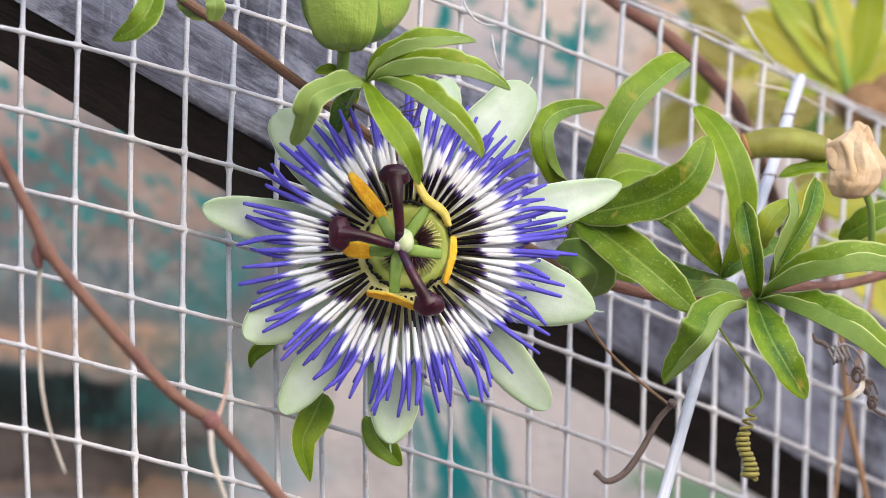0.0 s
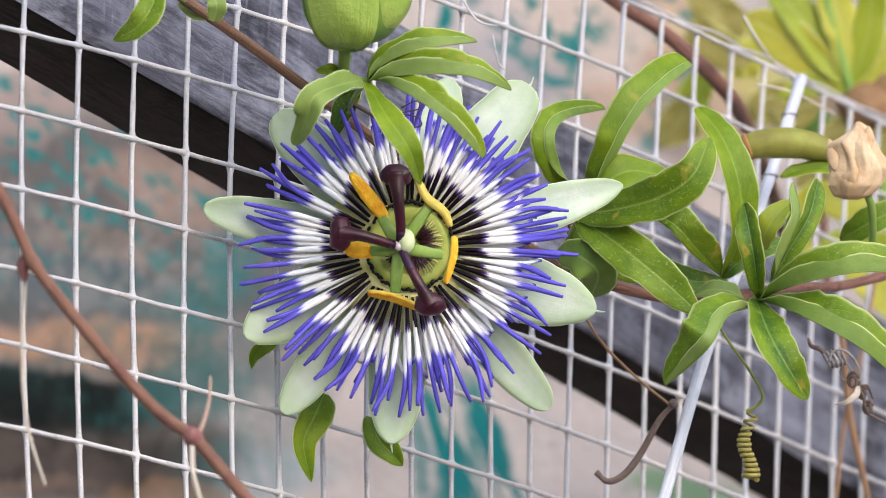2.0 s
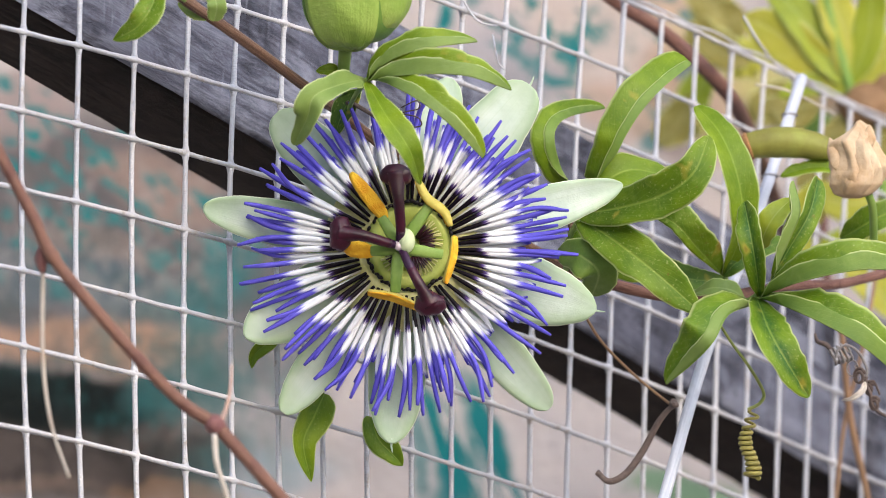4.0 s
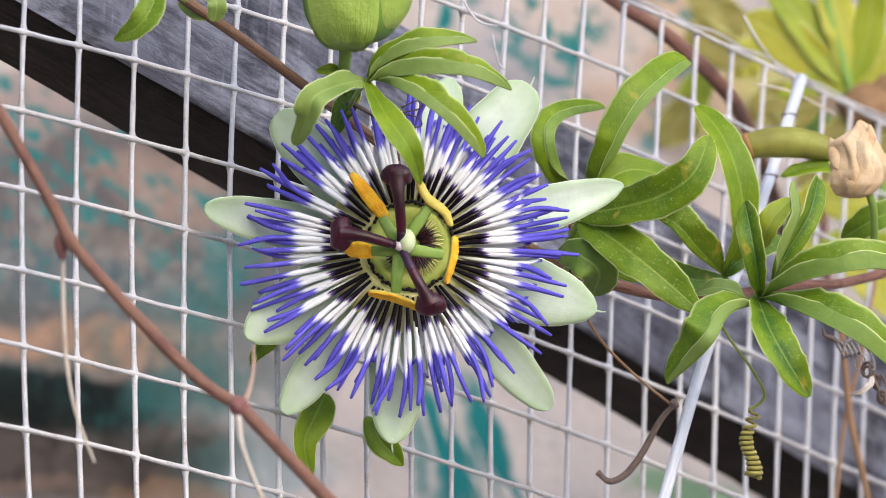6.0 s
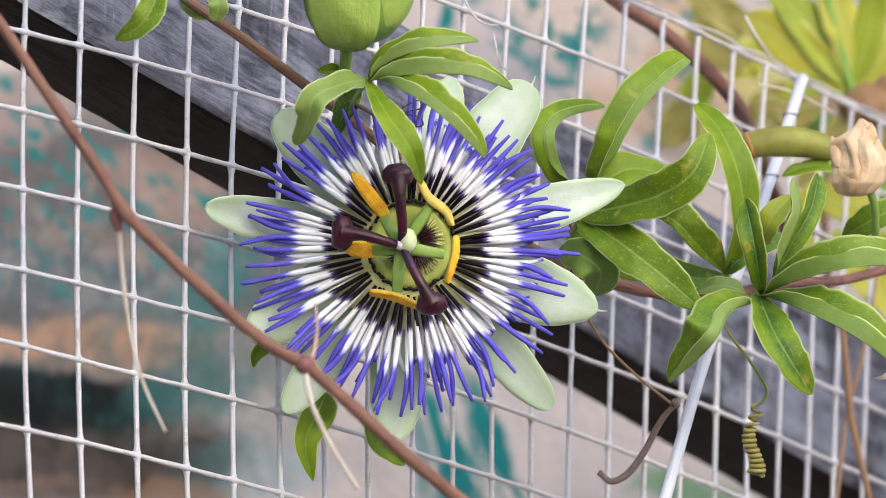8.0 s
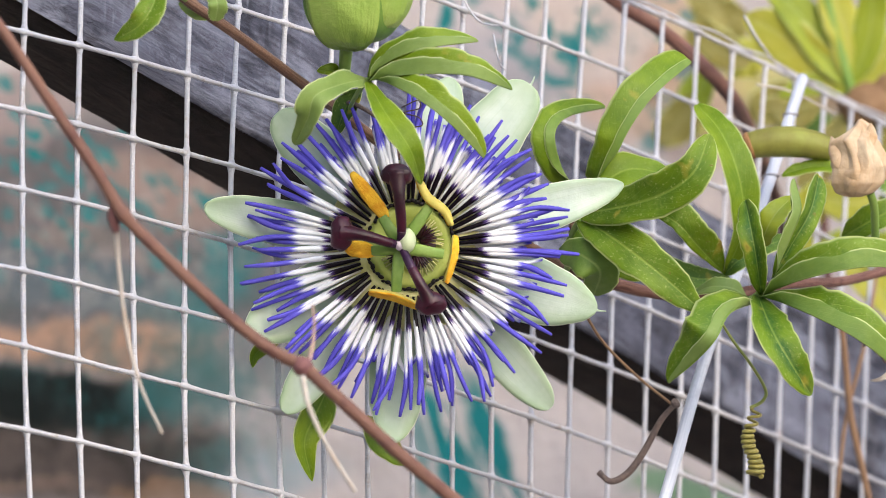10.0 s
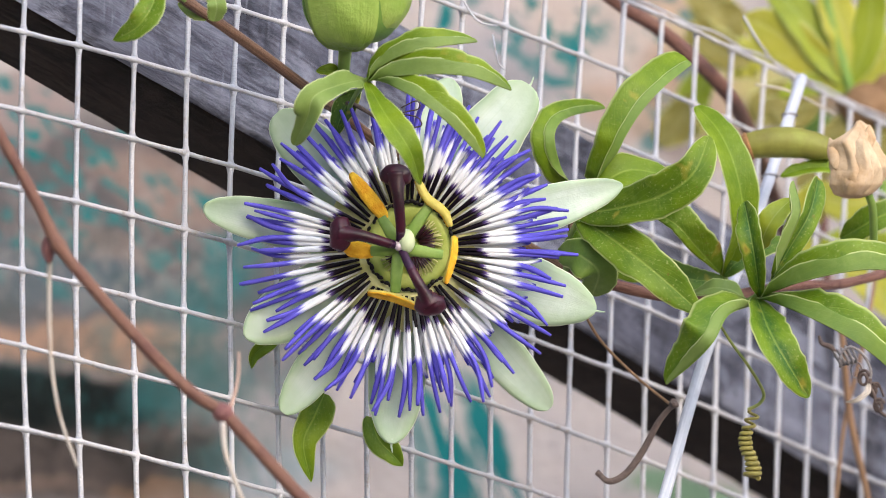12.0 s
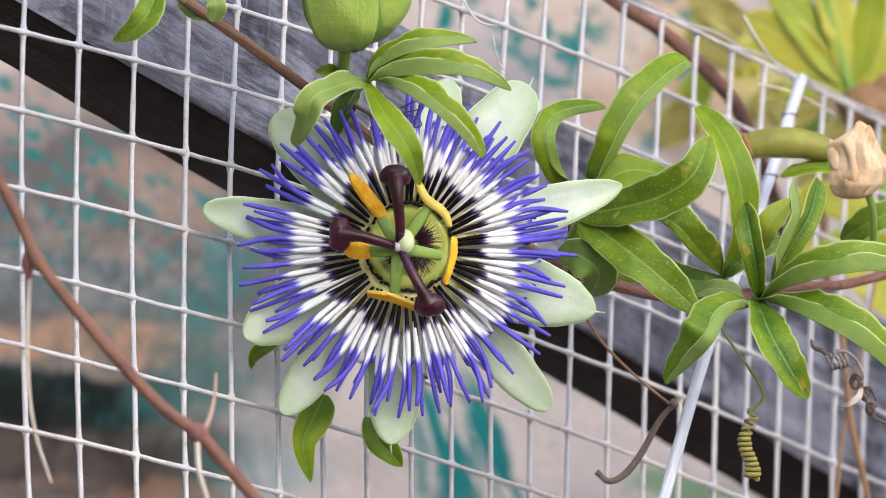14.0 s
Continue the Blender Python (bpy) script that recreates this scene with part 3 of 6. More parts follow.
ROLL = soft_material("rolled_leaf_skin", (0.185, 0.16, 0.035), (0.33, 0.36, 0.07), 130, 0.55, 0.15, True)
DISC = soft_material("nectar_disc", (0.34, 0.42, 0.07), (0.50, 0.56, 0.16), 260, 0.45, 0.1)
DISC_RIM = soft_material("disc_rim", (0.52, 0.52, 0.18), (0.74, 0.70, 0.40), 260, 0.5, 0.2)
STAMEN = soft_material("stamen_green", (0.16, 0.28, 0.045), (0.28, 0.40, 0.10), 200, 0.45, 0.1)
ANTHER = soft_material("anther_orange", (0.78, 0.31, 0.008), (1.0, 0.68, 0.05), 330, 0.75, 0.0, True, bump=0.8)
ANTHER_EDGE = soft_material("anther_rim", (0.48, 0.42, 0.07), (0.72, 0.56, 0.14), 300, 0.6, 0.1)
STYLE = soft_material("style_maroon", (0.014, 0.0014, 0.006), (0.056, 0.006, 0.020), 200, 0.34, 0.0, spec=0.4)
STYLE_VIOLET = soft_material("style_violet", (0.014, 0.003, 0.024), (0.046, 0.008, 0.040), 200, 0.34, 0.0, spec=0.45)
OVARY = soft_material("ovary_pale", (0.58, 0.70, 0.38), (0.74, 0.80, 0.56), 200, 0.4, 0.2)
JOINT = soft_material("style_joint", (0.62, 0.5, 0.56), (0.78, 0.7, 0.74), 300, 0.4, 0.1)
BEAD = soft_material("black_bead", (0.006, 0.004, 0.006), (0.014, 0.010, 0.010), 300, 0.4, 0.0, spec=0.2)
THREAD_A = filament_material("corona_thread_dark_foot", 0.30, 0.58)
THREAD_B = filament_material("corona_thread_pale_foot", 0.0, 0.58)
THREAD_C = filament_material("corona_thread_white", 0.0, 0.93)

# ------------------------------------------------------------------ ground, wall
# Ground out of view, kept pale as a bounce for the lower petals.
bm = bmesh.new()
bmesh.ops.create_grid(bm, x_segments=40, y_segments=40, size=60)
for v in bm.verts:
    v.co.z = 0.02 * noise.noise(v.co * 0.7) - 0.02
solo("ground", bm, SOIL, "unseen garden soil beneath the fence, pale to bounce light upward", "ground", kind="structure")

bm = bmesh.new()
box(bm, -3.0, WALL_Y, -0.05, 3.0, WALL_Y + 0.2, 2.6)
wall = solo("wall_back", bm, PLASTER, "stained pinkish plaster wall with flaked teal paint", "wall", kind="structure")



# ------------------------------------------------------------------ wire mesh: a sheet of 19 mm squares that bends away
CELL = 0.019
HEAD = (0.99534, 0.15946, -0.04544)
COL_SHIFT = (0.02, 0.01, 0.06, 0.06, 0.01, -0.01, -0.02, -0.03, -0.01, -0.03, -0.04, -0.06, -0.05, 0.01, 0.07, 0.09, 0.14, 0.13, 0.11, 0.04, -0.07, -0.12)
ROW_SHIFT = (0.0, 0.03, -0.01, -0.02, 0.0, -0.035, 0.01, -0.03)
run = np.linspace(-12, 40, 5201)
uu = np.clip((run - 8) / 10, -1.2, 2.2)
heading = HEAD[0] + HEAD[1] * uu + HEAD[2] * uu * uu
run_x = np.cumsum(np.cos(heading)) * CELL * 0.01
run_y = np.cumsum(np.sin(heading)) * CELL * 0.01
run_x -= np.interp(8, run, run_x)
run_y -= np.interp(8, run, run_y)


def mesh_point(i, j):
    """World place of column i, row j (rows count downwards) of the wire mesh."""
    u, v = (i - 8) / 10, max(min((j - 2) / 5, 1.4), -1.4)
    shift = np.interp(i, range(len(COL_SHIFT)), COL_SHIFT) - 0.213 * u * v + 0.22 * v * v - 0.05
    rise = -0.0194 * u * u - 0.0489 * u * v + np.interp(j, range(-2, 6), ROW_SHIFT)
    return HUB + Vector((np.interp(i + shift, run, run_x) - 0.00643, np.interp(i + shift, run, run_y), (2 - j + rise) * CELL - 0.01248))


fence = thing("wire_mesh", Matrix.Translation(mesh_point(8, 2)), "white-coated square wire mesh fence with dirty knots", "fence")
C0, C1, R0, R1 = -6, 27, -3, 68
FINE = 9


def wire_radius(count, step, thin=0.00064, knot=0.00042):
    def r(s):
        x = s * count
        near = abs(x - round(x)) * CELL
        return thin * (1 + 0.14 * noise.noise(Vector((x * 2.3, step, 0))) + 0.10 * noise.noise(Vector((x * 11, step, 5)))) + knot * math.exp(-(near / 0.0011) ** 2)
    return r


def wobble(a, b, amount):
    return Vector((noise.noise(Vector((a * 0.9, b * 0.31, 1.0))), noise.noise(Vector((a * 0.9, b * 0.31, 5.0))), noise.noise(Vector((a * 0.9, b * 0.31, 9.0))))) * amount


for i in range(C0, C1 + 1):
    pts = []
    n = (FINE - R0) * 10
    for k in range(n + 1):
        j = R0 + k / 10
        pts.append(mesh_point(i, j) + wobble(j * 0.4, i * 7.3, 0.0005) * Vector((1, 1, 0)))
    bm = bmesh.new()
    tube(bm, pts, wire_radius(FINE - R0, i * 3.7), 7)
    tube(bm, [pts[-1]] + [mesh_point(i, j) for j in range(FINE + 2, R1 + 1, 4)] , 0.00056, 5)
    part("upright_wire", bm, WIRE, fence)
for j in range(R0, R1 + 1):
    bm = bmesh.new()
    if j <= FINE:
        n = (C1 - C0) * 10
        pts = []
        for k in range(n + 1):
            i = C0 + k / 10
            sag = -0.0001 * math.sin(math.pi * (i % 1)) ** 2
            pts.append(mesh_point(i, j) + wobble(i * 0.4, j * 5.1 + 40, 0.0004) + Vector((0, -0.0006, sag)))
        tube(bm, pts, wire_radius(C1 - C0, j * 2.9 + 100, 0.00060, 0.00036), 7)
    else:
        tube(bm, [mesh_point(i, j) for i in range(C0, C1 + 1)], 0.00052, 4)
    part("cross_wire", bm, WIRE, fence)
# the doubled, twisted selvedge along the top
for ph in (0.0, math.pi):
    pts = []
    for k in range((C1 - C0) * 12 + 1):
        i = C0 + k / 12
        a = i * 1.7 + ph
        pts.append(mesh_point(i, R0) + Vector((0.2, -0.6, 0)) * 0.0011 * math.cos(a) + Vector((0, 0, 0.0012 + 0.0006 * math.sin(a) + 0.0008 * noise.noise(Vector((i * 0.8, ph, 3))))))
    part("selvedge_wire", tube(bmesh.new(), pts, 0.00034, 6), WIRE, fence)
# two cut ends that curl off the mesh
part("loose_wire_end", tube(bmesh.new(), spline([at(3.9, 63.5, 0), at(6.6, 58.2, 0.002), at(9.4, 55.2, 0.003), at(13.5, 54.4, -0.004)], 18), 0.00028, 6), WIRE, fence)
part("loose_wire_end", tube(bmesh.new(), spline([at(12.4, 52.2, -0.002), at(13.2, 48.0, 0.004), at(13.8, 45.3, 0.003), at(15.3, 43.6, 0.001)], 14), 0.00022, 6), WIRE, fence)
part("loose_wire_end", tube(bmesh.new(), spline([at(73.5, 56.8, -0.13), at(77.2, 50.4, -0.13), at(82.0, 44.5, -0.14), at(88.9, 40.1, -0.15)], 18), 0.00035, 6), WIRE, fence)
part("tie_string", tube(bmesh.new(), spline([at(76.5, 40.1, -0.12), at(84.8, 38.4, -0.125), at(95.8, 32.9, -0.15)], 14), 0.0003, 6), STRAW, fence, "pale yellow tie string")

# ------------------------------------------------------------------ weathered rail behind the mesh, its far end built into the wall
# the lower front arris runs through these two points
arris, onward = at(-100.7, 59.7, 0.07), at(103.9, -59.6, -0.3)
axis = (onward - arris).normalized()
back = Vector((-axis.y, axis.x, 0)).normalized()
rise = axis.cross(back)
arris = arris.lerp(onward, 0.47)
rail_pose = Matrix((axis, back, rise)).transposed().to_4x4()
rail_pose.translation = arris
RAIL_W, RAIL_T, RAIL_L, RAIL_R = 0.0500, 0.0315, -0.62, WALL_Y / 0.83 + 0.12
rail = thing("fence_rail", rail_pose, "grey weathered fence rail, the shade of its underside painted in", "fence rail")


def plank(y0, y1, z0, z1, seed, n=150):
    """A sawn board along x with uneven, worn arrises."""
    bm = bmesh.new()
    rings = []
    e = 0.0012
    prof = [(y0, z0 + e)] + [(y0, z0 + (z1 - z0) * k / 8) for k in range(1, 8)] + [(y0, z1 - e), (y0 + e, z1), ((y0 + y1) / 2, z1), (y1 - e, z1), (y1, z1 - e), (y1, (z0 + z1) / 2), (y1, z0 + e), (y1 - e, z0), ((y0 + y1) / 2, z0), (y0 + e, z0)]
    for k in range(n + 1):
        x = RAIL_L + (RAIL_R - RAIL_L) * k / n
        ring = []
        for a, (b, c) in enumerate(prof):
            w = noise.noise(Vector((x * 22, a * 1.3 + seed, 2))) * 0.0006 + noise.noise(Vector((x * 90, a * 1.3, seed))) * 0.0003
            ring.append(bm.verts.new((x, b + w, c + w * 1.5)))
        rings.append(ring)
    for k in range(n):
        for a in range(len(prof)):
            b = (a + 1) % len(prof)
            bm.faces.new((rings[k][a], rings[k][b], rings[k + 1][b], rings[k + 1][a])).smooth = True
    bm.faces.new(rings[0])
    bm.faces.new(rings[-1][::-1])
    bmesh.ops.recalc_face_normals(bm, faces=bm.faces)
    return bm


part("face_board", plank(0.0, 0.0026, 0.0, RAIL_W, 0.0), TIMBER, rail, "silver-grey weathered board", local=True)
# the rail's shaded underside is put into this board's dark colour
part("batten", plank(0.0028, RAIL_T, 0.0004, RAIL_W - 0.002, 5.0), SHADE_TIMBER, rail, "batten behind the board, coloured near-black for the underside's shade", local=True)

# ------------------------------------------------------------------ rod and stems on and behind the mesh
def wood_line(name, pts, radius, mat, label, category, n=40, sides=10, rough=0.06, seed=0.0, group=""):
    line = spline(pts, n)
    rad = radius if callable(radius) else (lambda s: radius)
    bm = tube(bmesh.new(), line, lambda s: rad(s) * (1 + rough * noise.noise(Vector((s * 14, seed, 0))) + rough * noise.noise(Vector((s * 47, seed, 4)))), sides)
    return solo(name, bm, mat, label, category, group, m=facing(pts[0]))


rod = thing("support_rod", facing(at(54.2, -60.4, 0.03)), "weathered bluish-white plant support rod leaning on the mesh", "garden stake")
low = at(54.2, -60.4, 0.03)
top = at(87.7, 41.7, -0.085)
foot = low + (low - top) * ((low.z - 0.0) / (top.z - low.z))
bend = spline([low, at(64.1, -26.1, -0.004), at(75.8, 5.4, -0.042), top], 60)
line = [foot.lerp(low, k / 60) for k in range(60)] + bend
part("shaft", tube(bmesh.new(), line, lambda s: 0.00150 * (1 + 0.05 * noise.noise(Vector((s * 60, 1, 0)))), 12), ROD, rod)
for f in (0.91, 0.78):
    c = bend[round(60 * f)]
    part("tie_band", tube(bmesh.new(), [c + (RIGHT * math.cos(a) + NEAR * math.sin(a)) * 0.0019 + UP * 0.0004 * math.sin(a) for a in (math.pi * 2 * k / 18 for k in range(19))], 0.00024, 6), DRY, rod, "dark wire band")

wood_line("climbing_stem", [at(31.1, 69.0, -0.13), at(42.1, 60.4, -0.14), at(55.9, 51.3, -0.16), at(69.6, 38.0, -0.17), at(75.8, 26.3, -0.24), at(80.0, 15.3, -0.31), at(84.8, -1.2, -0.36), at(87.5, -16.4, -0.37), at(89.6, -71.4, -0.37), at(91.0, -352.2, -0.37), Vector((0.10, 0.36, -0.01))],
          lambda s: 0.0015 + 0.0005 * min(s * 4, 1), STEM_PURPLE, "reddish-brown woody vine stem behind the wire mesh", "stem", 90, seed=2.0)
for k, (a, r) in enumerate((([at(96.7, -14.2, -0.15), at(98.1, -27.2, -0.155), at(99.5, -41.0, -0.16), at(103.1, -57.5, -0.165), at(107.2, -78.2, -0.17)], 0.00085),
                            ([at(106.1, -3.9, -0.17), at(103.1, -21.7, -0.16), at(98.4, -41.0, -0.16), at(96.5, -56.1, -0.16), at(94.8, -76.8, -0.16)], 0.0005),
                            ([at(93.9, 22.2, -0.37), at(93.0, 5.6, -0.37), at(94.4, -10.9, -0.37), at(98.6, -27.4, -0.37)], 0.0012))):
    a = a + [a[-1] - Vector((0, 0, d)) for d in (0.03, 0.09, 0.22, 0.5)] + [Vector((a[-1].x, a[-1].y, -0.01))] if k != 2 else a
    wood_line("dry_stalk", a, r, TAN if k != 2 else STEM_PURPLE, "thin tan dry plant stalk behind the mesh" if k != 2 else "thin brown dry stalk behind the mesh", "stalk", 70, 8, 0.1, k * 3.0, "dry stalks")

# ------------------------------------------------------------------ passion flower (its own axes: x right, y up, z to the viewer)
flower = thing("passion_flower", facing(at(-8.5, 0.1, 0.078)), "open passion flower with blue-tipped white corona threads", "flower")
PXF = 0.0001344


def petal(angle, reach, half, droop, sepal, seed, bend=0.0, blunt=0.42, awn=False):
    a = radians(angle)
    d, s = Vector((math.cos(a), math.sin(a), 0)), Vector((-math.sin(a), math.cos(a), 0))
    pts = [d * 0.006 + Vector((0, 0, -0.006)), d * reach * 0.35 + Vector((0, 0, -0.0055)), d * reach * 0.7 + s * bend * 0.4 + Vector((0, 0, -0.0065 - droop * 0.35)), d * reach + s * bend + Vector((0, 0, -0.0065 - droop))]
    bm = blade(pts, half, lance(0.48 if sepal else 0.42, blunt), (0, 0, 1), fold=0.10 if sepal else 0.05, wave=0.07, waves=1.3, phase=seed, curl=-0.10 if sepal else 0.12, thick=0.0007, n=24, m=10)
    if sepal and awn:
        tip = pts[-1]
        tube(bm, spline([tip - d * 0.0012, tip + d * 0.0006 + Vector((0, 0, -0.0006)), tip + d * 0.0022 + s * 0.0004 + Vector((0, 0, -0.0004))], 6), lambda q: 0.0004 * (1 - 0.7 * q), 6)
    part("sepal" if sepal else "petal", bm, (SEPAL, PETAL_BACK), flower, local=True)


for k, (ang, reach, half, droop, sep, bend) in enumerate((
        (16.0, 392, 44, 0.004, False, 4), (-18.6, 346, 64, 0.001, True, 4), (-48.0, 372, 42, 0.013, False, 0), (-94.4, 338, 54, -0.003, True, 0),
        (-127.0, 356, 42, -0.001, False, 0), (-153.0, 318, 58, -0.007, True, 8), (168.4, 358, 42, -0.010, False, 0), (134.0, 326, 52, -0.004, True, 0),
        (75.8, 306, 44, 0.008, False, 0), (54.6, 356, 58, 0.003, True, -10))):
    petal(ang, reach * 1.02 * PXF, half * PXF, droop, sep, k * 1.9, bend * PXF, (0.54, 0.54, 0.40, 0.46, 0.40, 0.50)[k] if k < 6 else 0.36 if sep else 0.40, k in (1, 3, 9))

# corona: three rows of threads, a few shapes shared between them
rnd = random.Random(11)
thread_shapes = {}
SHAPES = 16
for row, mat in ((0, THREAD_A), (1, THREAD_B), (2, THREAD_C)):
    for k in range(SHAPES):
        sag, bend = rnd.uniform(-0.05, 0.08), rnd.uniform(-0.03, 0.03)
        hook = rnd.uniform(-0.08, 0.08) if k % 4 == 0 else rnd.uniform(-0.015, 0.015)
        pts = spline([Vector((0, 0, 0)), Vector((0.25, bend * 0.2, 0.03)), Vector((0.5, bend * 0.5, 0.04 + sag * 0.2)), Vector((0.75, bend * 0.9 + hook * 0.3, 0.02 + sag * 0.6)), Vector((1.0, bend * 0.9 + hook * 1.6, sag * 1.7))], 18)
        pts = [p * 0.0275 for p in pts]
        wide = rnd.uniform(0.88, 1.12)
        foot, body, rate = ((0.00036, 0.00069, 3.2), (0.00034, 0.00070, 1.9), (0.00032, 0.00066, 2.0))[row]

        def taper(s):
            r = foot + (body - foot) * min(s * rate, 1)
            if s > 0.5:
                r *= 1 - 0.06 * min((s - 0.5) / 0.2, 1)
            if s > 0.75:
                r *= 1 - 0.45 * ((s - 0.75) / 0.25) ** 2.2
            return r * wide * (1 + 0.08 * math.sin(s * 17 + k))
        thread_shapes[row, k] = mesh_of("corona_thread", tube(bmesh.new(), pts, taper, 6), mat)


def thread(row, angle, inner, length, lift, tilt, skew):
    ob = new("corona_thread", thread_shapes[row, rnd.randrange(SHAPES)])
    ob.parent = flower
    m = pose(0, 0, 0, 0, 0, angle) @ pose(inner, 0, lift, rnd.uniform(-180, 180) if row == 2 else 0, tilt, skew)
    ob.matrix_local = m @ Matrix.Diagonal((length / 0.0275, 1, 1, 1))
    return ob


for row, count, inner, length, lift, spread in ((0, 60, 0.0113, 0.0279, 0.0011, (0.88, 1.05)), (1, 54, 0.0122, 0.0262, 0.0006, (0.80, 1.10)), (2, 200, 0.0130, 0.0172, -0.0010, (0.85, 1.15))):
    for k in range(count):
        a = 360 / count * (k + (0.0, 0.5, 0.25)[row] + rnd.uniform(-0.24, 0.24))
        if row == 2 and rnd.random() > 0.50 + 0.60 * math.cos(radians(a - 15)):
            continue
        # the corona is thin over the broad sepal beside the rail
        if row < 2 and -46 < (a + 180) % 360 - 180 < -13 and rnd.random() < (0.35, 0.75)[row]:
            continue
        squeeze = 1 - 0.07 * max(math.sin(radians(a)), 0)
        thread(row, a, inner + rnd.uniform(-0.0004, 0.0004), length * squeeze * rnd.uniform(*spread), lift, rnd.uniform(-3.5, 2.5), rnd.uniform(-3, 3))


def lathe(profile, sides=48, mat=0, bm=None):
    bm = bm or bmesh.new()
    uv = bm.loops.layers.uv.verify()
    rings = [[bm.verts.new((r * math.cos(2 * math.pi * k / sides), r * math.sin(2 * math.pi * k / sides), z)) for k in range(sides)] for r, z in profile]
    for i in range(len(rings) - 1):
        for k in range(sides):
            k2 = (k + 1) % sides
            f = bm.faces.new((rings[i][k], rings[i][k2], rings[i + 1][k2], rings[i + 1][k]))
            f.smooth, f.material_index = True, mat
            for lo, (a, b) in zip(f.loops, ((k, i), (k + 1, i), (k + 1, i + 1), (k, i + 1))):
                lo[uv].uv = (a / sides, b / (len(rings) - 1))
    bm.faces.new(rings[0][::-1])
    bm.faces.new(rings[-1])
    return bm


CUP = mm(0.8, 0.7, 0)
bm = lathe([(0.001, -0.009), (0.0115, -0.0075), (0.0205, -0.0030), (0.0198, -0.0014), (0.0160, -0.0002), (0.0128, 0.0007), (0.0112, 0.0008), (0.0104, -0.0012)])
bmesh.ops.translate(bm, verts=bm.verts, vec=CUP)
part("cup_rim", bm, DISC_RIM, flower, "cream-yellow rim of the cup", local=True)
bm = lathe([(0.0106, -0.0030), (0.0106, -0.0006), (0.0098, 0.0006), (0.0086, 0.0010), (0.0066, 0.0004), (0.0050, -0.0008), (0.0044, -0.0012), (0.0030, -0.0004), (0.0020, 0.0004), (0.0005, 0.0006)])
bmesh.ops.translate(bm, verts=bm.verts, vec=CUP)
part("disc", bm, DISC, flower, "olive-green nectar disc", local=True)
# ring of black beads round the disc
bm = bmesh.new()
bmesh.ops.create_icosphere(bm, subdivisions=1, radius=0.00050)
for v in bm.verts:
    v.co.x *= 1.6
for f in bm.faces:
    f.smooth = True
bead_mesh = mesh_of("bead", bm, BEAD)
for k in range(62):
    if rnd.random() < 0.16:
        continue
    a = 2 * math.pi * k / 62
    ob = new("bead", bead_mesh)
    ob.parent = flower
    r = 0.01045 + rnd.uniform(-0.0003, 0.0003)
    ob.matrix_local = Matrix.Translation(CUP + Vector((r * math.cos(a), r * math.sin(a), 0.0014))) @ pose(0, 0, 0, 0, 0, math.degrees(a) + 90 + rnd.uniform(-30, 30)) @ Matrix.Scale(rnd.uniform(0.75, 1.25), 4)
# inner fringe in tufts between the stamens
bm = tube(bmesh.new(), spline([Vector((0, 0, 0)), Vector((0.0016, 0.0001, 0.0014)), Vector((0.0034, -0.0001, 0.0016))], 8), lambda s: 0.00056 * (1 - 0.75 * s), 5)
fringe_mesh = mesh_of("fringe_thread", bm, STYLE)
bm = tube(bmesh.new(), spline([Vector((0, 0, 0)), Vector((0.0014, 0.0001, 0.0010)), Vector((0.0030, -0.0001, 0.0007))], 8), lambda s: 0.00034 * (1 - 0.6 * s), 5)
pale_fringe = mesh_of("fringe_thread", bm, DISC_RIM)
for centre, fan in ((30, 5), (312, 5), (222, 3)):
    for d in range(-fan, fan + 1):
        for shape, r, drop in ((fringe_mesh, 0.0026, 0.0006), (pale_fringe, 0.0046, 0.0003)):
            a = centre + d * 5.0 + rnd.uniform(-2, 2)
            ob = new("fringe_thread", shape)
            ob.parent = flower
            ob.matrix_local = Matrix.Translation(CUP) @ pose(0, 0, 0, 0, 0, a) @ pose(r + rnd.uniform(0, 0.0006), 0, drop, 0, 0, d * 3)

# column, ovary, stamens, styles
TOP = mm(-1.6, 0.8, 10.5)
part("column", tube(bmesh.new(), spline([CUP + Vector((0, 0, -0.002)), CUP * 0.5 + Vector((0, 0, 0.004)), TOP], 12), lambda s: 0.0021 - 0.0004 * s, 14), STAMEN, flower, local=True)
bm = bmesh.new()
bmesh.ops.create_uvsphere(bm, u_segments=20, v_segments=14, radius=1.0)
for v in bm.verts:
    v.co = Vector((v.co.x * 0.0022, v.co.y * 0.0030, v.co.z * 0.0028)) + mm(-0.1, 1.9, 12.5)
for f in bm.faces:
    f.smooth = True
part("ovary", bm, OVARY, flower, "pale green ovary", local=True)

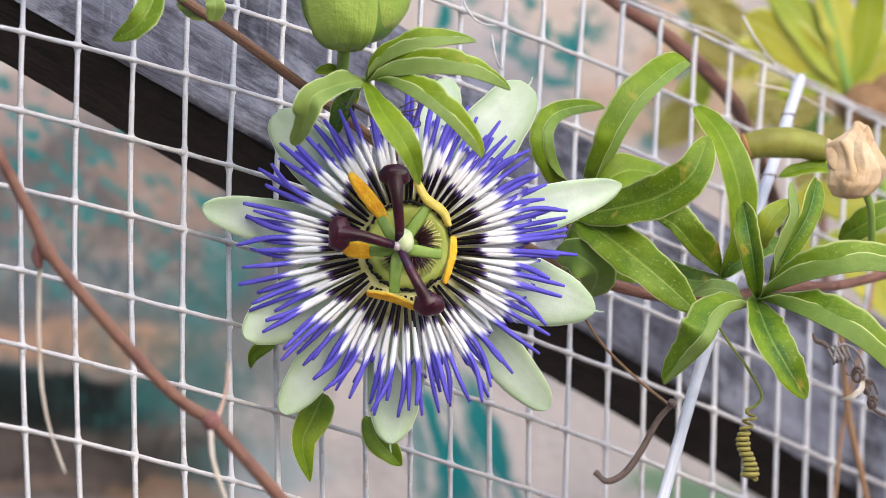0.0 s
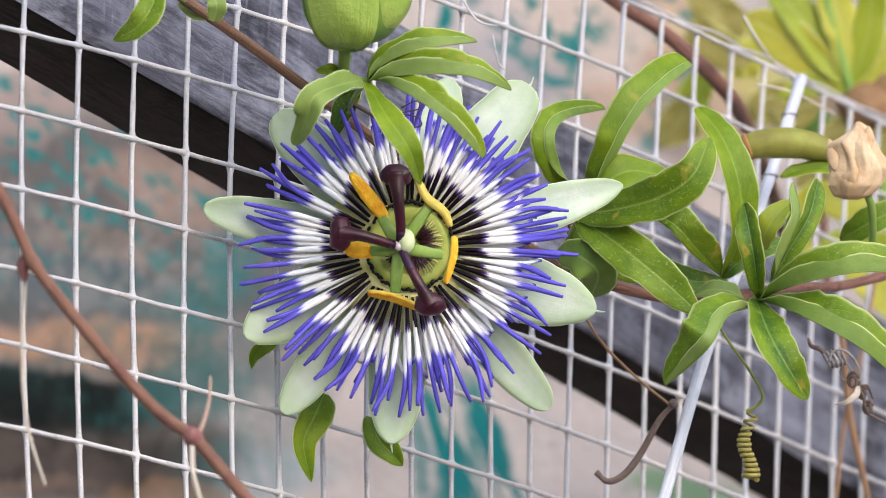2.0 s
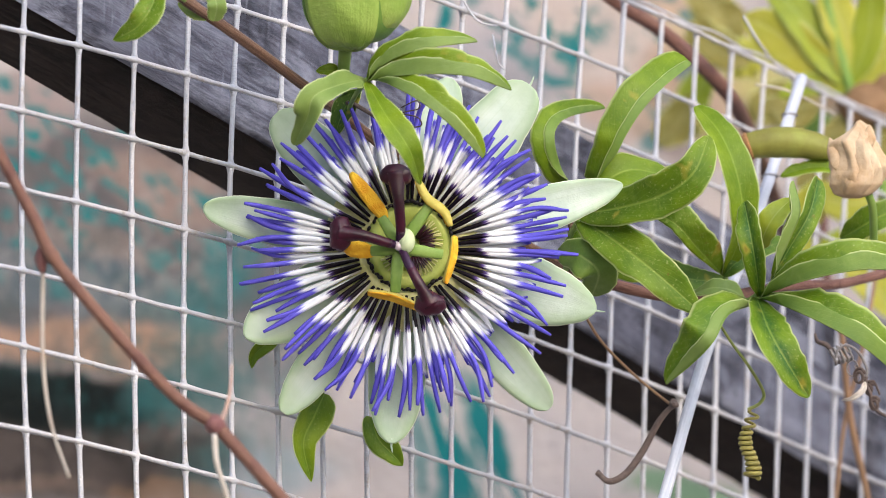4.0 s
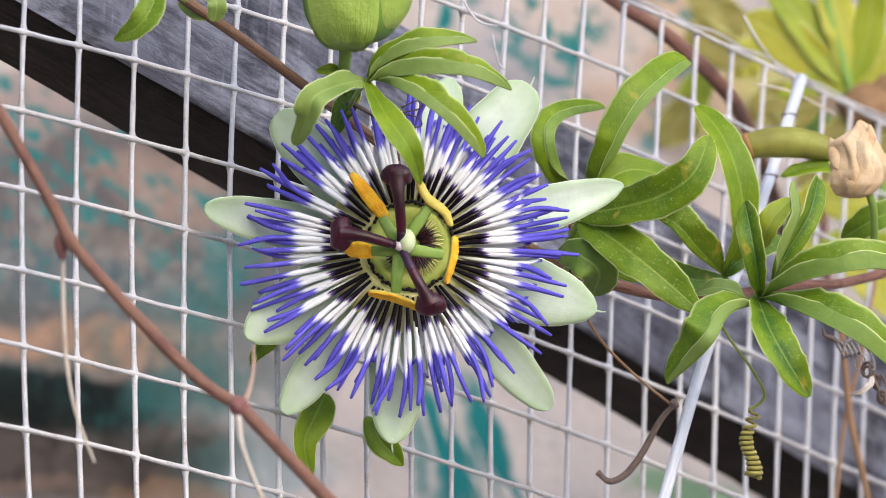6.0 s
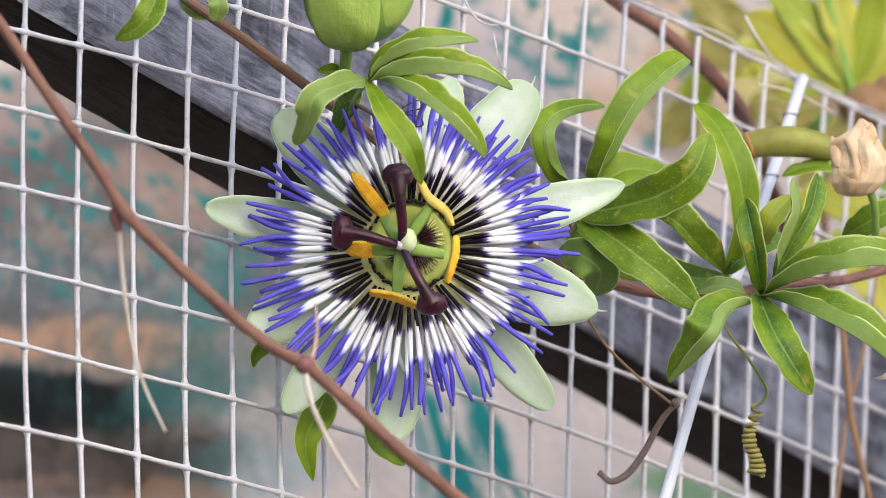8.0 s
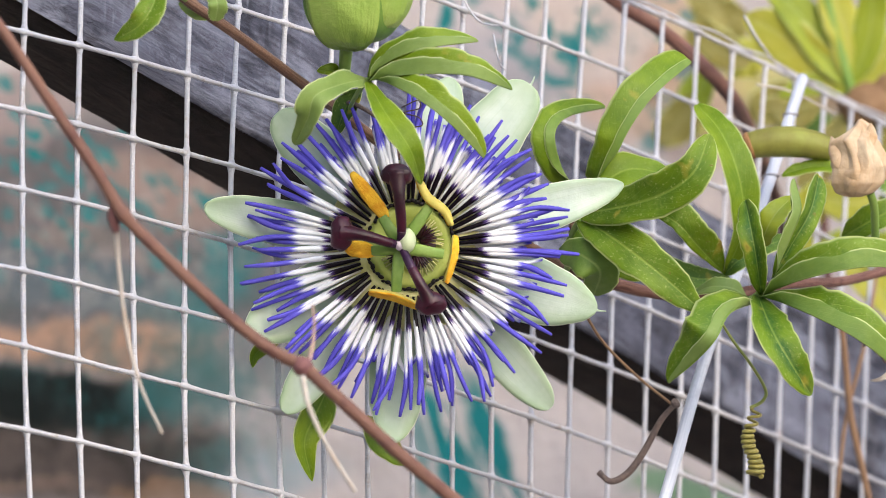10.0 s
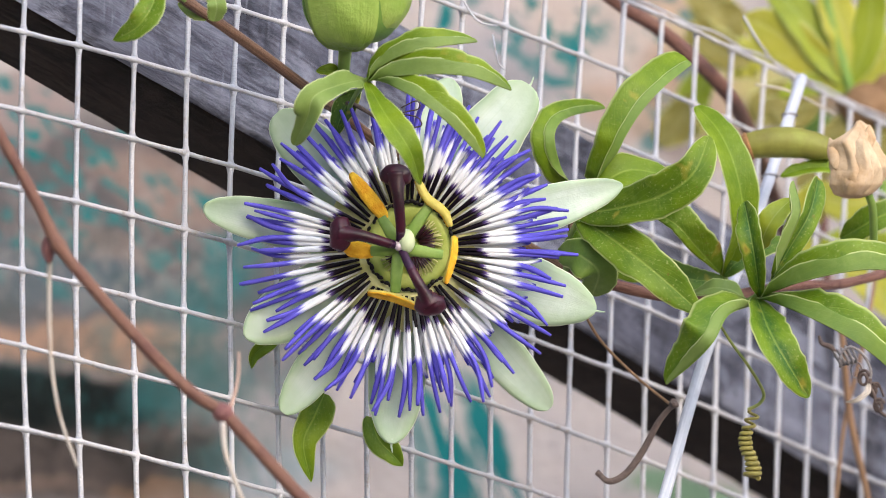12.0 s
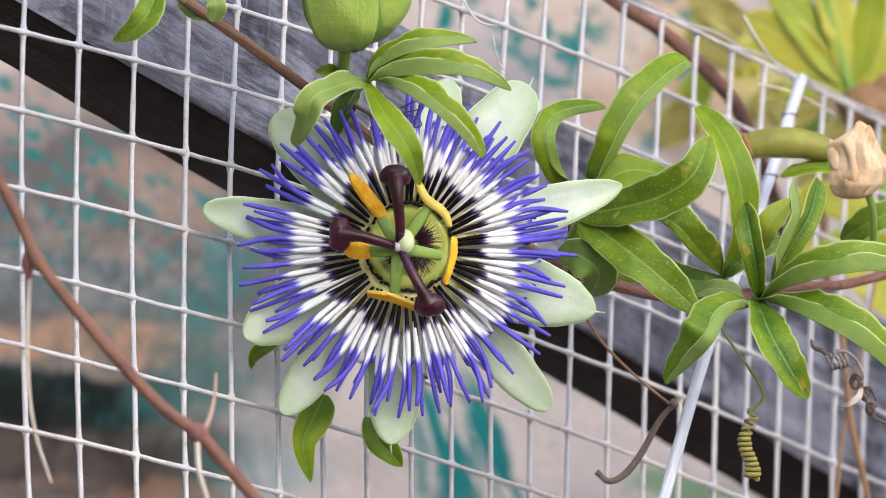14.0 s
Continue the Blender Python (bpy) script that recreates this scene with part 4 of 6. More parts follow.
for arm, anther, face, mats, half in (
        ([mm(-1.3, 1.1, 10.5), mm(-3.6, 3.8, 11.5), mm(-5.9, 7.5, 11)], [mm(-4.8, 7.3, 10.6), mm(-8.3, 11.8, 12.2), mm(-13.2, 18.0, 12.6)], (0.15, 0.1, 1.0), (ANTHER, ANTHER_EDGE), 0.0018),
        ([mm(-0.8, 1.6, 10.5), mm(2.2, 5.6, 11.3), mm(5.8, 10.8, 10.5)], [mm(2.7, 16.4, 10.4), mm(5.1, 12.1, 11.8), mm(8.9, 9.1, 11.2), mm(10.5, 5.4, 10)], (0.55, 0.45, 0.75), (ANTHER_EDGE, ANTHER), 0.0013),
        ([mm(-0.8, 0.3, 10.5), mm(3.5, -0.5, 11), mm(8.6, -1.3, 10.3)], [mm(11.3, 3.0, 9.6), mm(10.9, -1.6, 10.8), mm(9.1, -8.1, 9.6)], (-0.8, 0.1, -0.5), (ANTHER_EDGE, ANTHER), 0.0013),
        ([mm(-1.6, -0.3, 10.5), mm(-2.2, -4.6, 11), mm(-2.6, -10.2, 10.2)], [mm(-9.0, -10.2, 9.4), mm(-3.0, -11.3, 10.8), mm(3.5, -14.0, 9.6)], (0.1, 0.85, -0.45), (ANTHER_EDGE, ANTHER), 0.0016),
        ([mm(-2.2, 0.3, 10.5), mm(-5.4, -0.3, 10.8), mm(-8.3, -0.5, 10)], [mm(-14.5, 0.3, 9), mm(-11.0, -0.1, 9.8), mm(-7.3, -0.8, 9.2)], (0.0, 0.25, 1.0), (ANTHER, ANTHER_EDGE), 0.0021)):
    st = part("stamen", blade(arm, 0.0017, lambda s: 1.0 - 0.28 * s, (0, 0, 1), fold=-0.25, thick=0.0016, n=12, m=6), (STAMEN, STAMEN), flower, local=True)
    bm = blade(anther, half, lance(0.26, 0.34), face, fold=0.12, curl=-0.3, thick=0.0012, n=18, m=10)
    for v in bm.verts:
        v.co += Vector((noise.noise(v.co * 2600), noise.noise(v.co * 2600 + Vector((9, 0, 0))), 0)) * 0.00012
    part("anther", bm, mats, st, "orange pollen-covered anther", local=True)

for way, knob, size, tint in (([mm(-1.6, 0.8, 12.5), mm(-1.3, 5.4, 15.5), mm(-1.9, 12.1, 17), mm(-2.4, 17.7, 15.5)], mm(-2.4, 17.5, 15.3), (28, 21), 7),
                        ([mm(-1.9, 0.8, 12.5), mm(-5.0, 1.6, 15), mm(-10.4, 3.2, 16.5), mm(-15.5, 3.8, 15)], mm(-15.6, 3.6, 14.8), (21, 32), 7),
                        ([mm(-1.3, 0.5, 12.5), mm(0.5, -3.4, 15), mm(3.1, -8.3, 16.5), mm(5.6, -12.9, 15)], mm(5.6, -13.0, 14.8), (27, 22), 11)):
    line = spline(way, 22)
    st = part("style", tube(bmesh.new(), line[tint - 2:], lambda s: 0.00112 + 0.00045 * s + 0.0036 * max(s - 0.55, 0) ** 1.5, 12), STYLE, flower, "glossy dark maroon style", local=True)
    part("style_foot", tube(bmesh.new(), line[1:tint], lambda s: 0.00095 + 0.0002 * s, 12), STYLE_VIOLET, st, "violet foot of the style", local=True)
    bm = bmesh.new()
    bmesh.ops.create_icosphere(bm, subdivisions=3, radius=1.0)
    d = (line[-1] - line[-4]).normalized()
    for v in bm.verts:
        c = v.co.copy()
        w = 1 + 0.18 * noise.noise(c * 2.2 + knob * 900) - 0.22 * max(0, 0.6 - abs(c.cross(d).z)) * max(c.dot(d), 0)
        v.co = knob + Vector((c.x * size[0] * PXF * w, c.y * size[1] * PXF * w, c.z * 0.0024 * w))
    for f in bm.faces:
        f.smooth = True
    part("stigma", bm, STYLE, st, "rounded maroon stigma", local=True)
bm = bmesh.new()
bmesh.ops.create_icosphere(bm, subdivisions=3, radius=1.0)
for v in bm.verts:
    c = v.co.copy()
    v.co = mm(-1.7, 0.8, 13.4) + c * (0.00125 + 0.0003 * noise.noise(c * 2.5))
for f in bm.faces:
    f.smooth = True
part("style_joint", bm, JOINT, flower, "whitish knob where the styles meet", local=True)
# green bracts behind the flower
for sp, half in (([at(-28.5, -35.2, 0.056), at(-31.0, -40.7, 0.06), at(-33.6, -47.2, 0.062), at(-31.7, -56.6, 0.06)], 0.0043),
                 ([at(-17.1, -40.9, 0.056), at(-15.4, -46.0, 0.06), at(-12.3, -49.4, 0.06), at(-9.4, -52.7, 0.058)], 0.0038),
                 ([at(-39.8, -21.6, 0.054), at(-43.2, -23.5, 0.055), at(-45.7, -26.0, 0.055), at(-46.2, -29.0, 0.055)], 0.0020),
                 ([at(19.4, -27.4, 0.054), at(17.6, -23.3, 0.056), at(13.9, -20.8, 0.056), at(10.7, -17.8, 0.056)], 0.0022)):
    part("bract", blade(sp, half, lance(0.42, 0.8), NEAR + RIGHT * 0.25, fold=0.35, wave=0.16, waves=1.2, curl=0.1), (LEAF, LEAF_LOW), flower, "green leafy bract")

# ------------------------------------------------------------------ vine: main stem with its palmate leaf beside the bud
vine = thing("passion_vine", facing(at(-66.6, 57.9, 0.12)), "twining passion vine with brown stem and green leaves", "vine")
stem_line = spline([at(-70.8, 66.9, 0.125), at(-60.4, 59.3, 0.12), at(-50.1, 52.2, 0.11), at(-32.9, 39.4, 0.08), at(-21.9, 31.1, 0.055), at(2.2, 12.5, 0.035), at(29.7, -4.3, 0), at(40.7, -8.4, -0.01), at(49.0, -10.6, -0.015)], 70)
part("stem", tube(bmesh.new(), stem_line, lambda s: 0.00128 + 0.0001 * noise.noise(Vector((s * 30, 0, 0))) + 0.0005 * math.exp(-((s - 0.42) / 0.02) ** 2), 12), STEM, vine, "ribbed brown woody stem")


def leaflet(parent, pts, half_px, up=(0, 0, 1), mats=None, fold=0.35, wave=0.10, waves=2.0, twist=0.0, curl=0.0, prof=(0.6, 0.7), phase=0.0, name="leaflet", thick=0.00045, halves=(1.0, 1.0), ragged=0.14):
    hint = RIGHT * up[0] + UP * up[1] + NEAR * up[2]
    half = half_px * 0.0001376
    return part(name, blade(pts, half, lance(*prof), hint, fold=fold, wave=wave, waves=waves, twist=twist, curl=curl, phase=phase, thick=thick, n=26, m=12, halves=halves, ragged=ragged), mats or (LEAF, LEAF_LOW), parent)


leaf = part("leaf", tube(bmesh.new(), spline([at(-23.7, 31.1, 0.065), at(-21.5, 36.6, 0.088), at(-18.2, 41.4, 0.1)], 10), 0.0006, 8), STALK, vine, "palmate green leaf on a short stalk")
leaflet(leaf, [at(-17.9, 41.7, 0.1), at(-11.6, 46.4, 0.106), at(-2.6, 49.1, 0.108), at(8.7, 50.5, 0.104)], 38, (-0.1, 0.3, 1), fold=(0.10, 2.98), halves=(1.0, 0.62), prof=(0.6, 0.6), wave=0.06, mats=(LEAF_PALE, LEAF_LOW))
leaflet(leaf, [at(-17.6, 41.2, 0.1), at(-6.7, 42.5, 0.11), at(5.6, 42.3, 0.114), at(16.9, 38.7, 0.108)], 45, (0.1, 0.3, 1), fold=(0.10, 2.98), halves=(1.0, 0.68), phase=1, wave=0.06, prof=(0.5, 0.6), mats=(LEAF_PALE, LEAF_LOW))
leaflet(leaf, [at(-15.5, 41.4, 0.1), at(-8.1, 37.8, 0.114), at(0.6, 31.6, 0.118), at(9.9, 22.2, 0.112)], 44, (0.1, 0.2, 1), fold=(0.10, 2.98), halves=(1.0, 0.5), prof=(0.4, 0.42), wave=0.06, phase=2, mats=(LEAF_PALE, LEAF_LOW))
leaflet(leaf, [at(-18.4, 40.9, 0.1), at(-14.0, 33.2, 0.116), at(-8.1, 24.6, 0.12), at(-5.2, 15.8, 0.112)], 27, (0.35, 0.3, 1.0), fold=0.3, phase=3, mats=(LEAF_PALE, LEAF_LOW))
leaflet(leaf, [at(-18.7, 41.3, 0.1), at(-25.2, 39.8, 0.112), at(-31.0, 37.2, 0.118), at(-32.7, 31.9, 0.116), at(-35.9, 25.5, 0.11)], 27, (-0.2, 0.3, 1), fold=(0.25, 0.7), phase=4, wave=0.30, waves=2.2, prof=(0.45, 0.5), mats=(LEAF_LOW, LEAF_PALE))
leaflet(vine, [at(-24.0, 41.4, 0.082), at(-26.7, 43.4, 0.086), at(-30.6, 43.4, 0.086)], 13, (0, 0.4, 1), fold=0.3, name="stipule")
leaflet(vine, [at(-19.8, 38.7, 0.08), at(-23.7, 33.9, 0.078), at(-25.9, 27.7, 0.076)], 22, (-0.5, 0, 1), fold=0.3, name="stipule", mats=(LEAF_DARK, LEAF_LOW))
part("tendril", tube(bmesh.new(), spline([at(-9.9, 34.5, 0.088), at(-6.1, 36.2, 0.094), at(-5.5, 34.3, 0.092), at(-9.5, 33.2, 0.09), at(-5.8, 32.1, 0.092), at(-5.0, 30.1, 0.09), at(-8.5, 29.6, 0.086)], 36), 0.00017, 6), HOOK, vine, "small brown curled tendril")
part("tendril", tube(bmesh.new(), spline([at(-24.6, 36.2, 0.076), at(-19.8, 34.5, 0.082), at(-12.9, 29.7, 0.084), at(-8.8, 24.6, 0.082)], 20), lambda s: 0.0007 - 0.0004 * s, 7), HOOK, vine, "thin grey-green tendril")
# leaf and stipules at the upper end of the stem
tl = part("leaf", tube(bmesh.new(), spline([at(-62.5, 60.7, 0.125), at(-65.2, 62.4, 0.128), at(-67.7, 62.6, 0.13)], 8), 0.0006, 8), STALK, vine, "single pointed leaf with a brown spot")
leaflet(tl, [at(-68.9, 63.8, 0.13), at(-70.9, 58.3, 0.134), at(-74.4, 53.9, 0.134), at(-79.9, 50.9, 0.13)], 27, (-0.2, 0.3, 1), mats=(LEAF_SPOT, LEAF_LOW), fold=0.3, prof=(0.5, 0.75))
leaflet(vine, [at(-56.2, 62.6, 0.128), at(-54.8, 59.6, 0.13), at(-55.3, 55.7, 0.128)], 17, (0.2, 0, 1), mats=(LEAF_LOW, LEAF_LOW), fold=0.15, prof=(0.35, 0.3), name="stipule")
leaflet(vine, [at(-64.1, 59.9, 0.115), at(-60.4, 57.7, 0.118), at(-56.7, 56.0, 0.118)], 11, (0, -0.3, 1), mats=(LEAF_LOW, LEAF_LOW), fold=0.2, name="stipule")

# bud with overlapping bracts
bud = thing("flower_bud", facing(at(-23.7, 40.1, 0.085)), "plump green flower bud wrapped in pale bracts", "flower bud")
part("stalk", tube(bmesh.new(), spline([at(-24.0, 38.7, 0.08), at(-23.8, 44.2, 0.086), at(-23.4, 49.1, 0.09)], 10), lambda s: 0.0013 + 0.0003 * s, 12), STALK, bud)


def bud_shell(centre, rx, ry, rz, a0, a1, grow, mat, name, label="", tip=0.86, rim=0.06):
    """A cupped wrapper: part of an egg between two azimuths, its rim wavy; closed by an inner sheet."""
    bm = bmesh.new()
    uv = bm.loops.layers.uv.verify()
    n, m = 22, 16
    outer, inner = [], []
    for i in range(n + 1):
        s = i / n
        lat = -math.pi / 2 + math.pi * tip * s
        ro, ri = [], []
        spread = 1 - 0.55 * s ** 4
        for j in range(m + 1):
            x = j / m
            az = radians((a0 + a1) / 2 + (a1 - a0) / 2 * (2 * x - 1) * spread)
            g = grow + 0.045 * noise.noise(Vector((x * 3, s * 4, a0))) + 0.022 * noise.noise(Vector((x * 7, s * 11, a0 + 5))) + 0.05 * max(0.3 - s, 0) * math.sin(x * 19 + a0) + rim * abs(2 * x - 1) ** 4
            cl = math.cos(lat) ** 0.62
            d = Vector((cl * math.sin(az) * rx, math.sin(lat) * ry * 0.96, cl * math.cos(az) * rz))
            p = d * g
            q = d * (g - 0.035)
            ro.append(bm.verts.new(centre + RIGHT * p.x + UP * p.y + NEAR * p.z))
            ri.append(bm.verts.new(centre + RIGHT * q.x + UP * q.y + NEAR * q.z))
        outer.append(ro)
        inner.append(ri)
    for i in range(n):
        for j in range(m):
            for g, rev in ((outer, False), (inner, True)):
                ij = [(i, j), (i, j + 1), (i + 1, j + 1), (i + 1, j)]
                if rev:
                    ij = ij[::-1]
                f = bm.faces.new([g[a][b] for a, b in ij])
                f.smooth = True
                for lo, (a, b) in zip(f.loops, ij):
                    lo[uv].uv = (b / m, a / n)
        for j in (0, m):
            f = bm.faces.new((outer[i][j], outer[i + 1][j], inner[i + 1][j], inner[i][j]))
            f.smooth = True
    for j in range(m):
        bm.faces.new((outer[n][j], outer[n][j + 1], inner[n][j + 1], inner[n][j]))
    bmesh.ops.recalc_face_normals(bm, faces=bm.faces)
    part(name, bm, mat, bud, label)


bc = at(-21.2, 64.0, 0.095)
rx, ry = 0.0128, 0.0146
bm = bmesh.new()
bmesh.ops.create_uvsphere(bm, u_segments=32, v_segments=20, radius=1.0)
for v in bm.verts:
    c = v.co.copy()
    ridge = 1 + 0.03 * math.cos(5 * math.atan2(c.y, c.x))
    h_ = max(math.hypot(c.x, c.y), 1e-6) ** -0.38
    c.x, c.y = c.x * h_, c.y * h_
    v.co = bc + RIGHT * (c.x * rx * 0.93 * ridge) + NEAR * (c.y * rx * 0.85 * ridge) + UP * (c.z * ry * 0.93)
for f in bm.faces:
    f.smooth = True
part("calyx", bm, BUD, bud)
bud_shell(bc, rx, ry, rx * 0.95, -58, 26, 1.06, BRACT, "bract", rim=0.06)
bud_shell(bc + RIGHT * 0.0016 + UP * 0.0016, rx, ry * 0.96, rx * 0.86, -5, 118, 0.97, BRACT, "bract", rim=0.05)
bud_shell(bc, rx, ry, rx * 0.95, -200, -62, 0.99, BUD, "bract")

# ------------------------------------------------------------------ side shoot: lobed leaves, the star-shaped leaf, tendrils
shoot = thing("vine_shoot", facing(at(32.5, -6.7, 0)), "side shoot of the vine with lobed leaves and tendrils", "vine")
shoot_line = spline([at(31.1, -5.1, 0.004), at(40.7, -8.1, 0.006), at(54.5, -11.1, 0.004), at(69.6, -10.9, 0), at(84.8, -8.4, -0.02), at(97.2, -7.8, -0.04), at(112.3, -4.0, -0.06)], 50)
part("stem", tube(bmesh.new(), shoot_line, lambda s: 0.00150 - 0.0003 * s + 0.0001 * noise.noise(Vector((s * 40, 3, 0))), 12), STEM_PURPLE, shoot, "reddish-brown young stem")
# upright pair beside the flower
a = part("leaf", tube(bmesh.new(), spline([at(31.8, -4.0, 0.006), at(31.4, 5.6, 0.012), at(32.8, 16.0, 0.022)], 14), 0.0007, 8), STEM, shoot, "two curling leaflets on a brown stalk")
leaflet(a, [at(36.5, 16.1, 0.022), at(42.0, 22.7, 0.027), at(44.9, 28.2, 0.028), at(48.6, 34.0, 0.027), at(53.5, 39.5, 0.024), at(60.5, 45.4, 0.014)], 56, (0.1, 0.4, 1), mats=(LEAF, LEAF_UNDER), fold=(0.10, 2.9), halves=(1.0, 0.32), prof=(0.30, 0.17), wave=0.03, ragged=0.06)
leaflet(a, [at(30.4, 16.1, 0.016), at(27.9, 23.4, 0.022), at(27.5, 28.9, 0.022), at(30.7, 32.3, 0.014), at(39.5, 34.4, 0)], 42, (-0.1, 0.15, 1), mats=(LEAF, LEAF_UNDER), fold=(0.12, 2.9), halves=(1.0, 0.46), prof=(0.32, 0.42), wave=0.03)
# the large lobed leaf
b = part("leaf", tube(bmesh.new(), spline([at(30.4, -4.8, 0.006), at(30.6, 1.5, 0.018), at(33.6, 7.7, 0.03)], 12), 0.0008, 8), STALK, shoot, "large lobed leaf with yellow speckles")
leaflet(b, [at(33.3, 8.7, 0.028), at(42.1, 10.0, 0.038), at(53.1, 13.2, 0.046), at(61.1, 18.7, 0.05), at(65.0, 27.9, 0.046)], 40, (0.1, 0.25, 1), mats=(LEAF_SPOT, LEAF_LOW), fold=0.2, prof=(0.5, 0.5), wave=0.16, waves=2.6, name="lobe", ragged=0.12)
leaflet(b, [at(33.3, 7.8, 0.028), at(42.1, 2.3, 0.038), at(52.4, -5.6, 0.044), at(62.8, -14.7, 0.042)], 39, (0.15, 0.1, 1), mats=(LEAF_SPOT, LEAF_LOW), fold=0.18, prof=(0.45, 0.5), wave=0.14, waves=2.6, phase=2, name="lobe", ragged=0.12)
leaflet(b, [at(33.9, 9.5, 0.02), at(39.4, 16.0, 0.022), at(46.2, 19.4, 0.02), at(56.2, 17.8, 0.014)], 34, (-0.1, 0.5, 1), mats=(LEAF_PALE, LEAF_LOW), fold=0.15, prof=(0.5, 0.5), phase=1, name="lobe")
leaflet(b, [at(32.5, 5.0, 0.022), at(36.1, 1.5, 0.02), at(42.8, -1.5, 0.022), at(49.0, -7.4, 0.02)], 44, (0.0, 0.1, 1), mats=(LEAF, LEAF_LOW), fold=0.1, prof=(0.5, 0.6), phase=3, name="lobe")
leaflet(shoot, [at(28.4, -0.7, 0.026), at(33.9, -1.5, 0.034), at(38.3, -5.4, 0.034), at(36.9, -11.1, 0.026)], 36, (0.05, 0.05, 1), mats=(LEAF_UNDER, LEAF_LOW), fold=0.03, prof=(0.45, 0.4), wave=0.03, name="stipule")
for p in ([at(31.1, -2.6, 0.016), at(31.7, 2.2, 0.02), at(32.2, 5.9, 0.022)], [at(32.8, -2.9, 0.014), at(33.0, 1.5, 0.018), at(33.3, 5.4, 0.02)]):
    part("dead_sheath", tube(bmesh.new(), spline(p, 8), 0.0009, 7), TAN, shoot, "dry orange-brown leaf sheath")
# leaf behind the star
c = part("leaf", tube(bmesh.new(), spline([at(71.0, -10.6, 0), at(69.9, -8.1, 0), at(68.5, -5.9, 0.004)], 8), 0.0007, 8), STALK, shoot, "older leaf with brown blotches")
leaflet(c, [at(68.8, -5.9, 0.004), at(73.2, 5.6, 0.01), at(71.9, 18.0, 0.012), at(67.6, 28.4, 0.008), at(61.9, 35.1, 0)], 34, (0.5, 0.15, 1), mats=(LEAF_PALE, LEAF_LOW), fold=0.3, prof=(0.6, 0.45), wave=0.10, ragged=0.12)
leaflet(c, [at(68.5, -5.9, 0.004), at(62.2, 0.7, 0.01), at(57.3, 6.2, 0.012), at(51.8, 8.9, 0.008)], 44, (-0.2, 0.1, 1), mats=(LEAF_SPOT, LEAF_LOW), fold=0.15, prof=(0.7, 0.5), wave=0.12, phase=1, ragged=0.2, halves=(0.3, 1.0))
leaflet(c, [at(68.5, -6.5, 0.004), at(62.8, -7.3, 0.004), at(56.7, -5.6, 0.002), at(50.4, -1.9, -0.004)], 24, (0, 0.4, 1), mats=(LEAF_DARK, LEAF_LOW), fold=0.3, prof=(0.6, 0.5), phase=2)
leaflet(c, [at(68.8, -6.2, 0.004), at(71.9, -2.9, 0.006), at(77.2, 0.1, 0.002), at(84.8, 2.9, -0.006)], 22, (0, 0.4, 1), mats=(LEAF_DARK, LEAF_LOW), fold=0.3, prof=(0.6, 0.5), phase=4)
leaflet(c, [at(60.7, -11.1, 0.006), at(65.8, -9.2, 0.012), at(71.0, -9.8, 0.012), at(74.1, -12.3, 0.008)], 20, (0.1, 0.7, 1), mats=(LEAF_LOW, LEAF_LOW), fold=0.2, prof=(0.5, 0.5), phase=5)
# the star-shaped leaf
d = part("leaf", tube(bmesh.new(), spline([at(72.4, -10.9, 0), at(74.5, -12.3, 0.016), at(77.4, -10.6, 0.03)], 8), 0.0008, 8), STALK, shoot, "star-shaped leaf of narrow leaflets, some curled")
leaflet(d, [at(77.7, -11.0, 0.03), at(76.4, -1.8, 0.036), at(75.1, 5.5, 0.036), at(73.8, 11.8, 0.03)], 25, (-0.3, -0.1, 1), mats=(LEAF_STAR, LEAF_LOW), fold=0.40, prof=(0.5, 0.42))
leaflet(d, [at(80.5, -6.9, 0.03), at(84.6, 0.8, 0.032), at(89.3, 9.1, 0.031), at(91.5, 17.9, 0.024)], 25, (0.5, 0.0, 0.9), mats=(LEAF_STAR, LEAF_LOW), fold=(0.5, 0.2), prof=(0.6, 0.35), wave=0.12, phase=1)
leaflet(d, [at(80.8, -5.8, 0.034), at(84.9, 2.8, 0.037), at(87.4, 9.9, 0.037), at(85.7, 17.1, 0.033)], 22, (-0.6, 0.2, 0.8), mats=(LEAF_PALE, LEAF_LOW), fold=(0.15, 1.9), prof=(0.5, 0.4), phase=2)
leaflet(d, [at(77.7, 0.8, 0.026), at(79.1, 5.1, 0.03), at(81.6, 9.1, 0.03), at(85.2, 12.7, 0.026)], 23, (-0.3, 0.2, 1), mats=(LEAF_LIME, LEAF_LOW), fold=0.2, prof=(0.5, 0.5), phase=7)
leaflet(d, [at(78.2, -11.1, 0.03), at(86.4, -7.8, 0.044), at(97.5, -5.1, 0.05), at(107.5, -4.3, 0.048), at(119.2, -6.7, 0.04)], 56, (0.0, 0.3, 1), mats=(LEAF_STAR, LEAF_UNDER), fold=(0.10, 2.98), halves=(1.0, 0.6), prof=(0.5, 0.5), phase=3, wave=0.05)
leaflet(d, [at(78.2, -11.4, 0.03), at(88.2, -15.3, 0.046), at(99.2, -20.8, 0.052), at(107.6, -26.8, 0.05), at(117.8, -36.5, 0.042)], 60, (0.1, 0.3, 1), mats=(LEAF_STAR, LEAF_UNDER), fold=(0.10, 2.98), halves=(1.0, 0.55), prof=(0.5, 0.5), phase=4, wave=0.05)
leaflet(d, [at(76.9, -11.8, 0.03), at(79.9, -19.3, 0.044), at(84.3, -27.0, 0.048), at(89.7, -35.5, 0.044)], 37, (0.3, 0.2, 1), mats=(LEAF_STAR, LEAF_LOW), fold=0.3, prof=(0.42, 0.55), phase=5, wave=0.06)
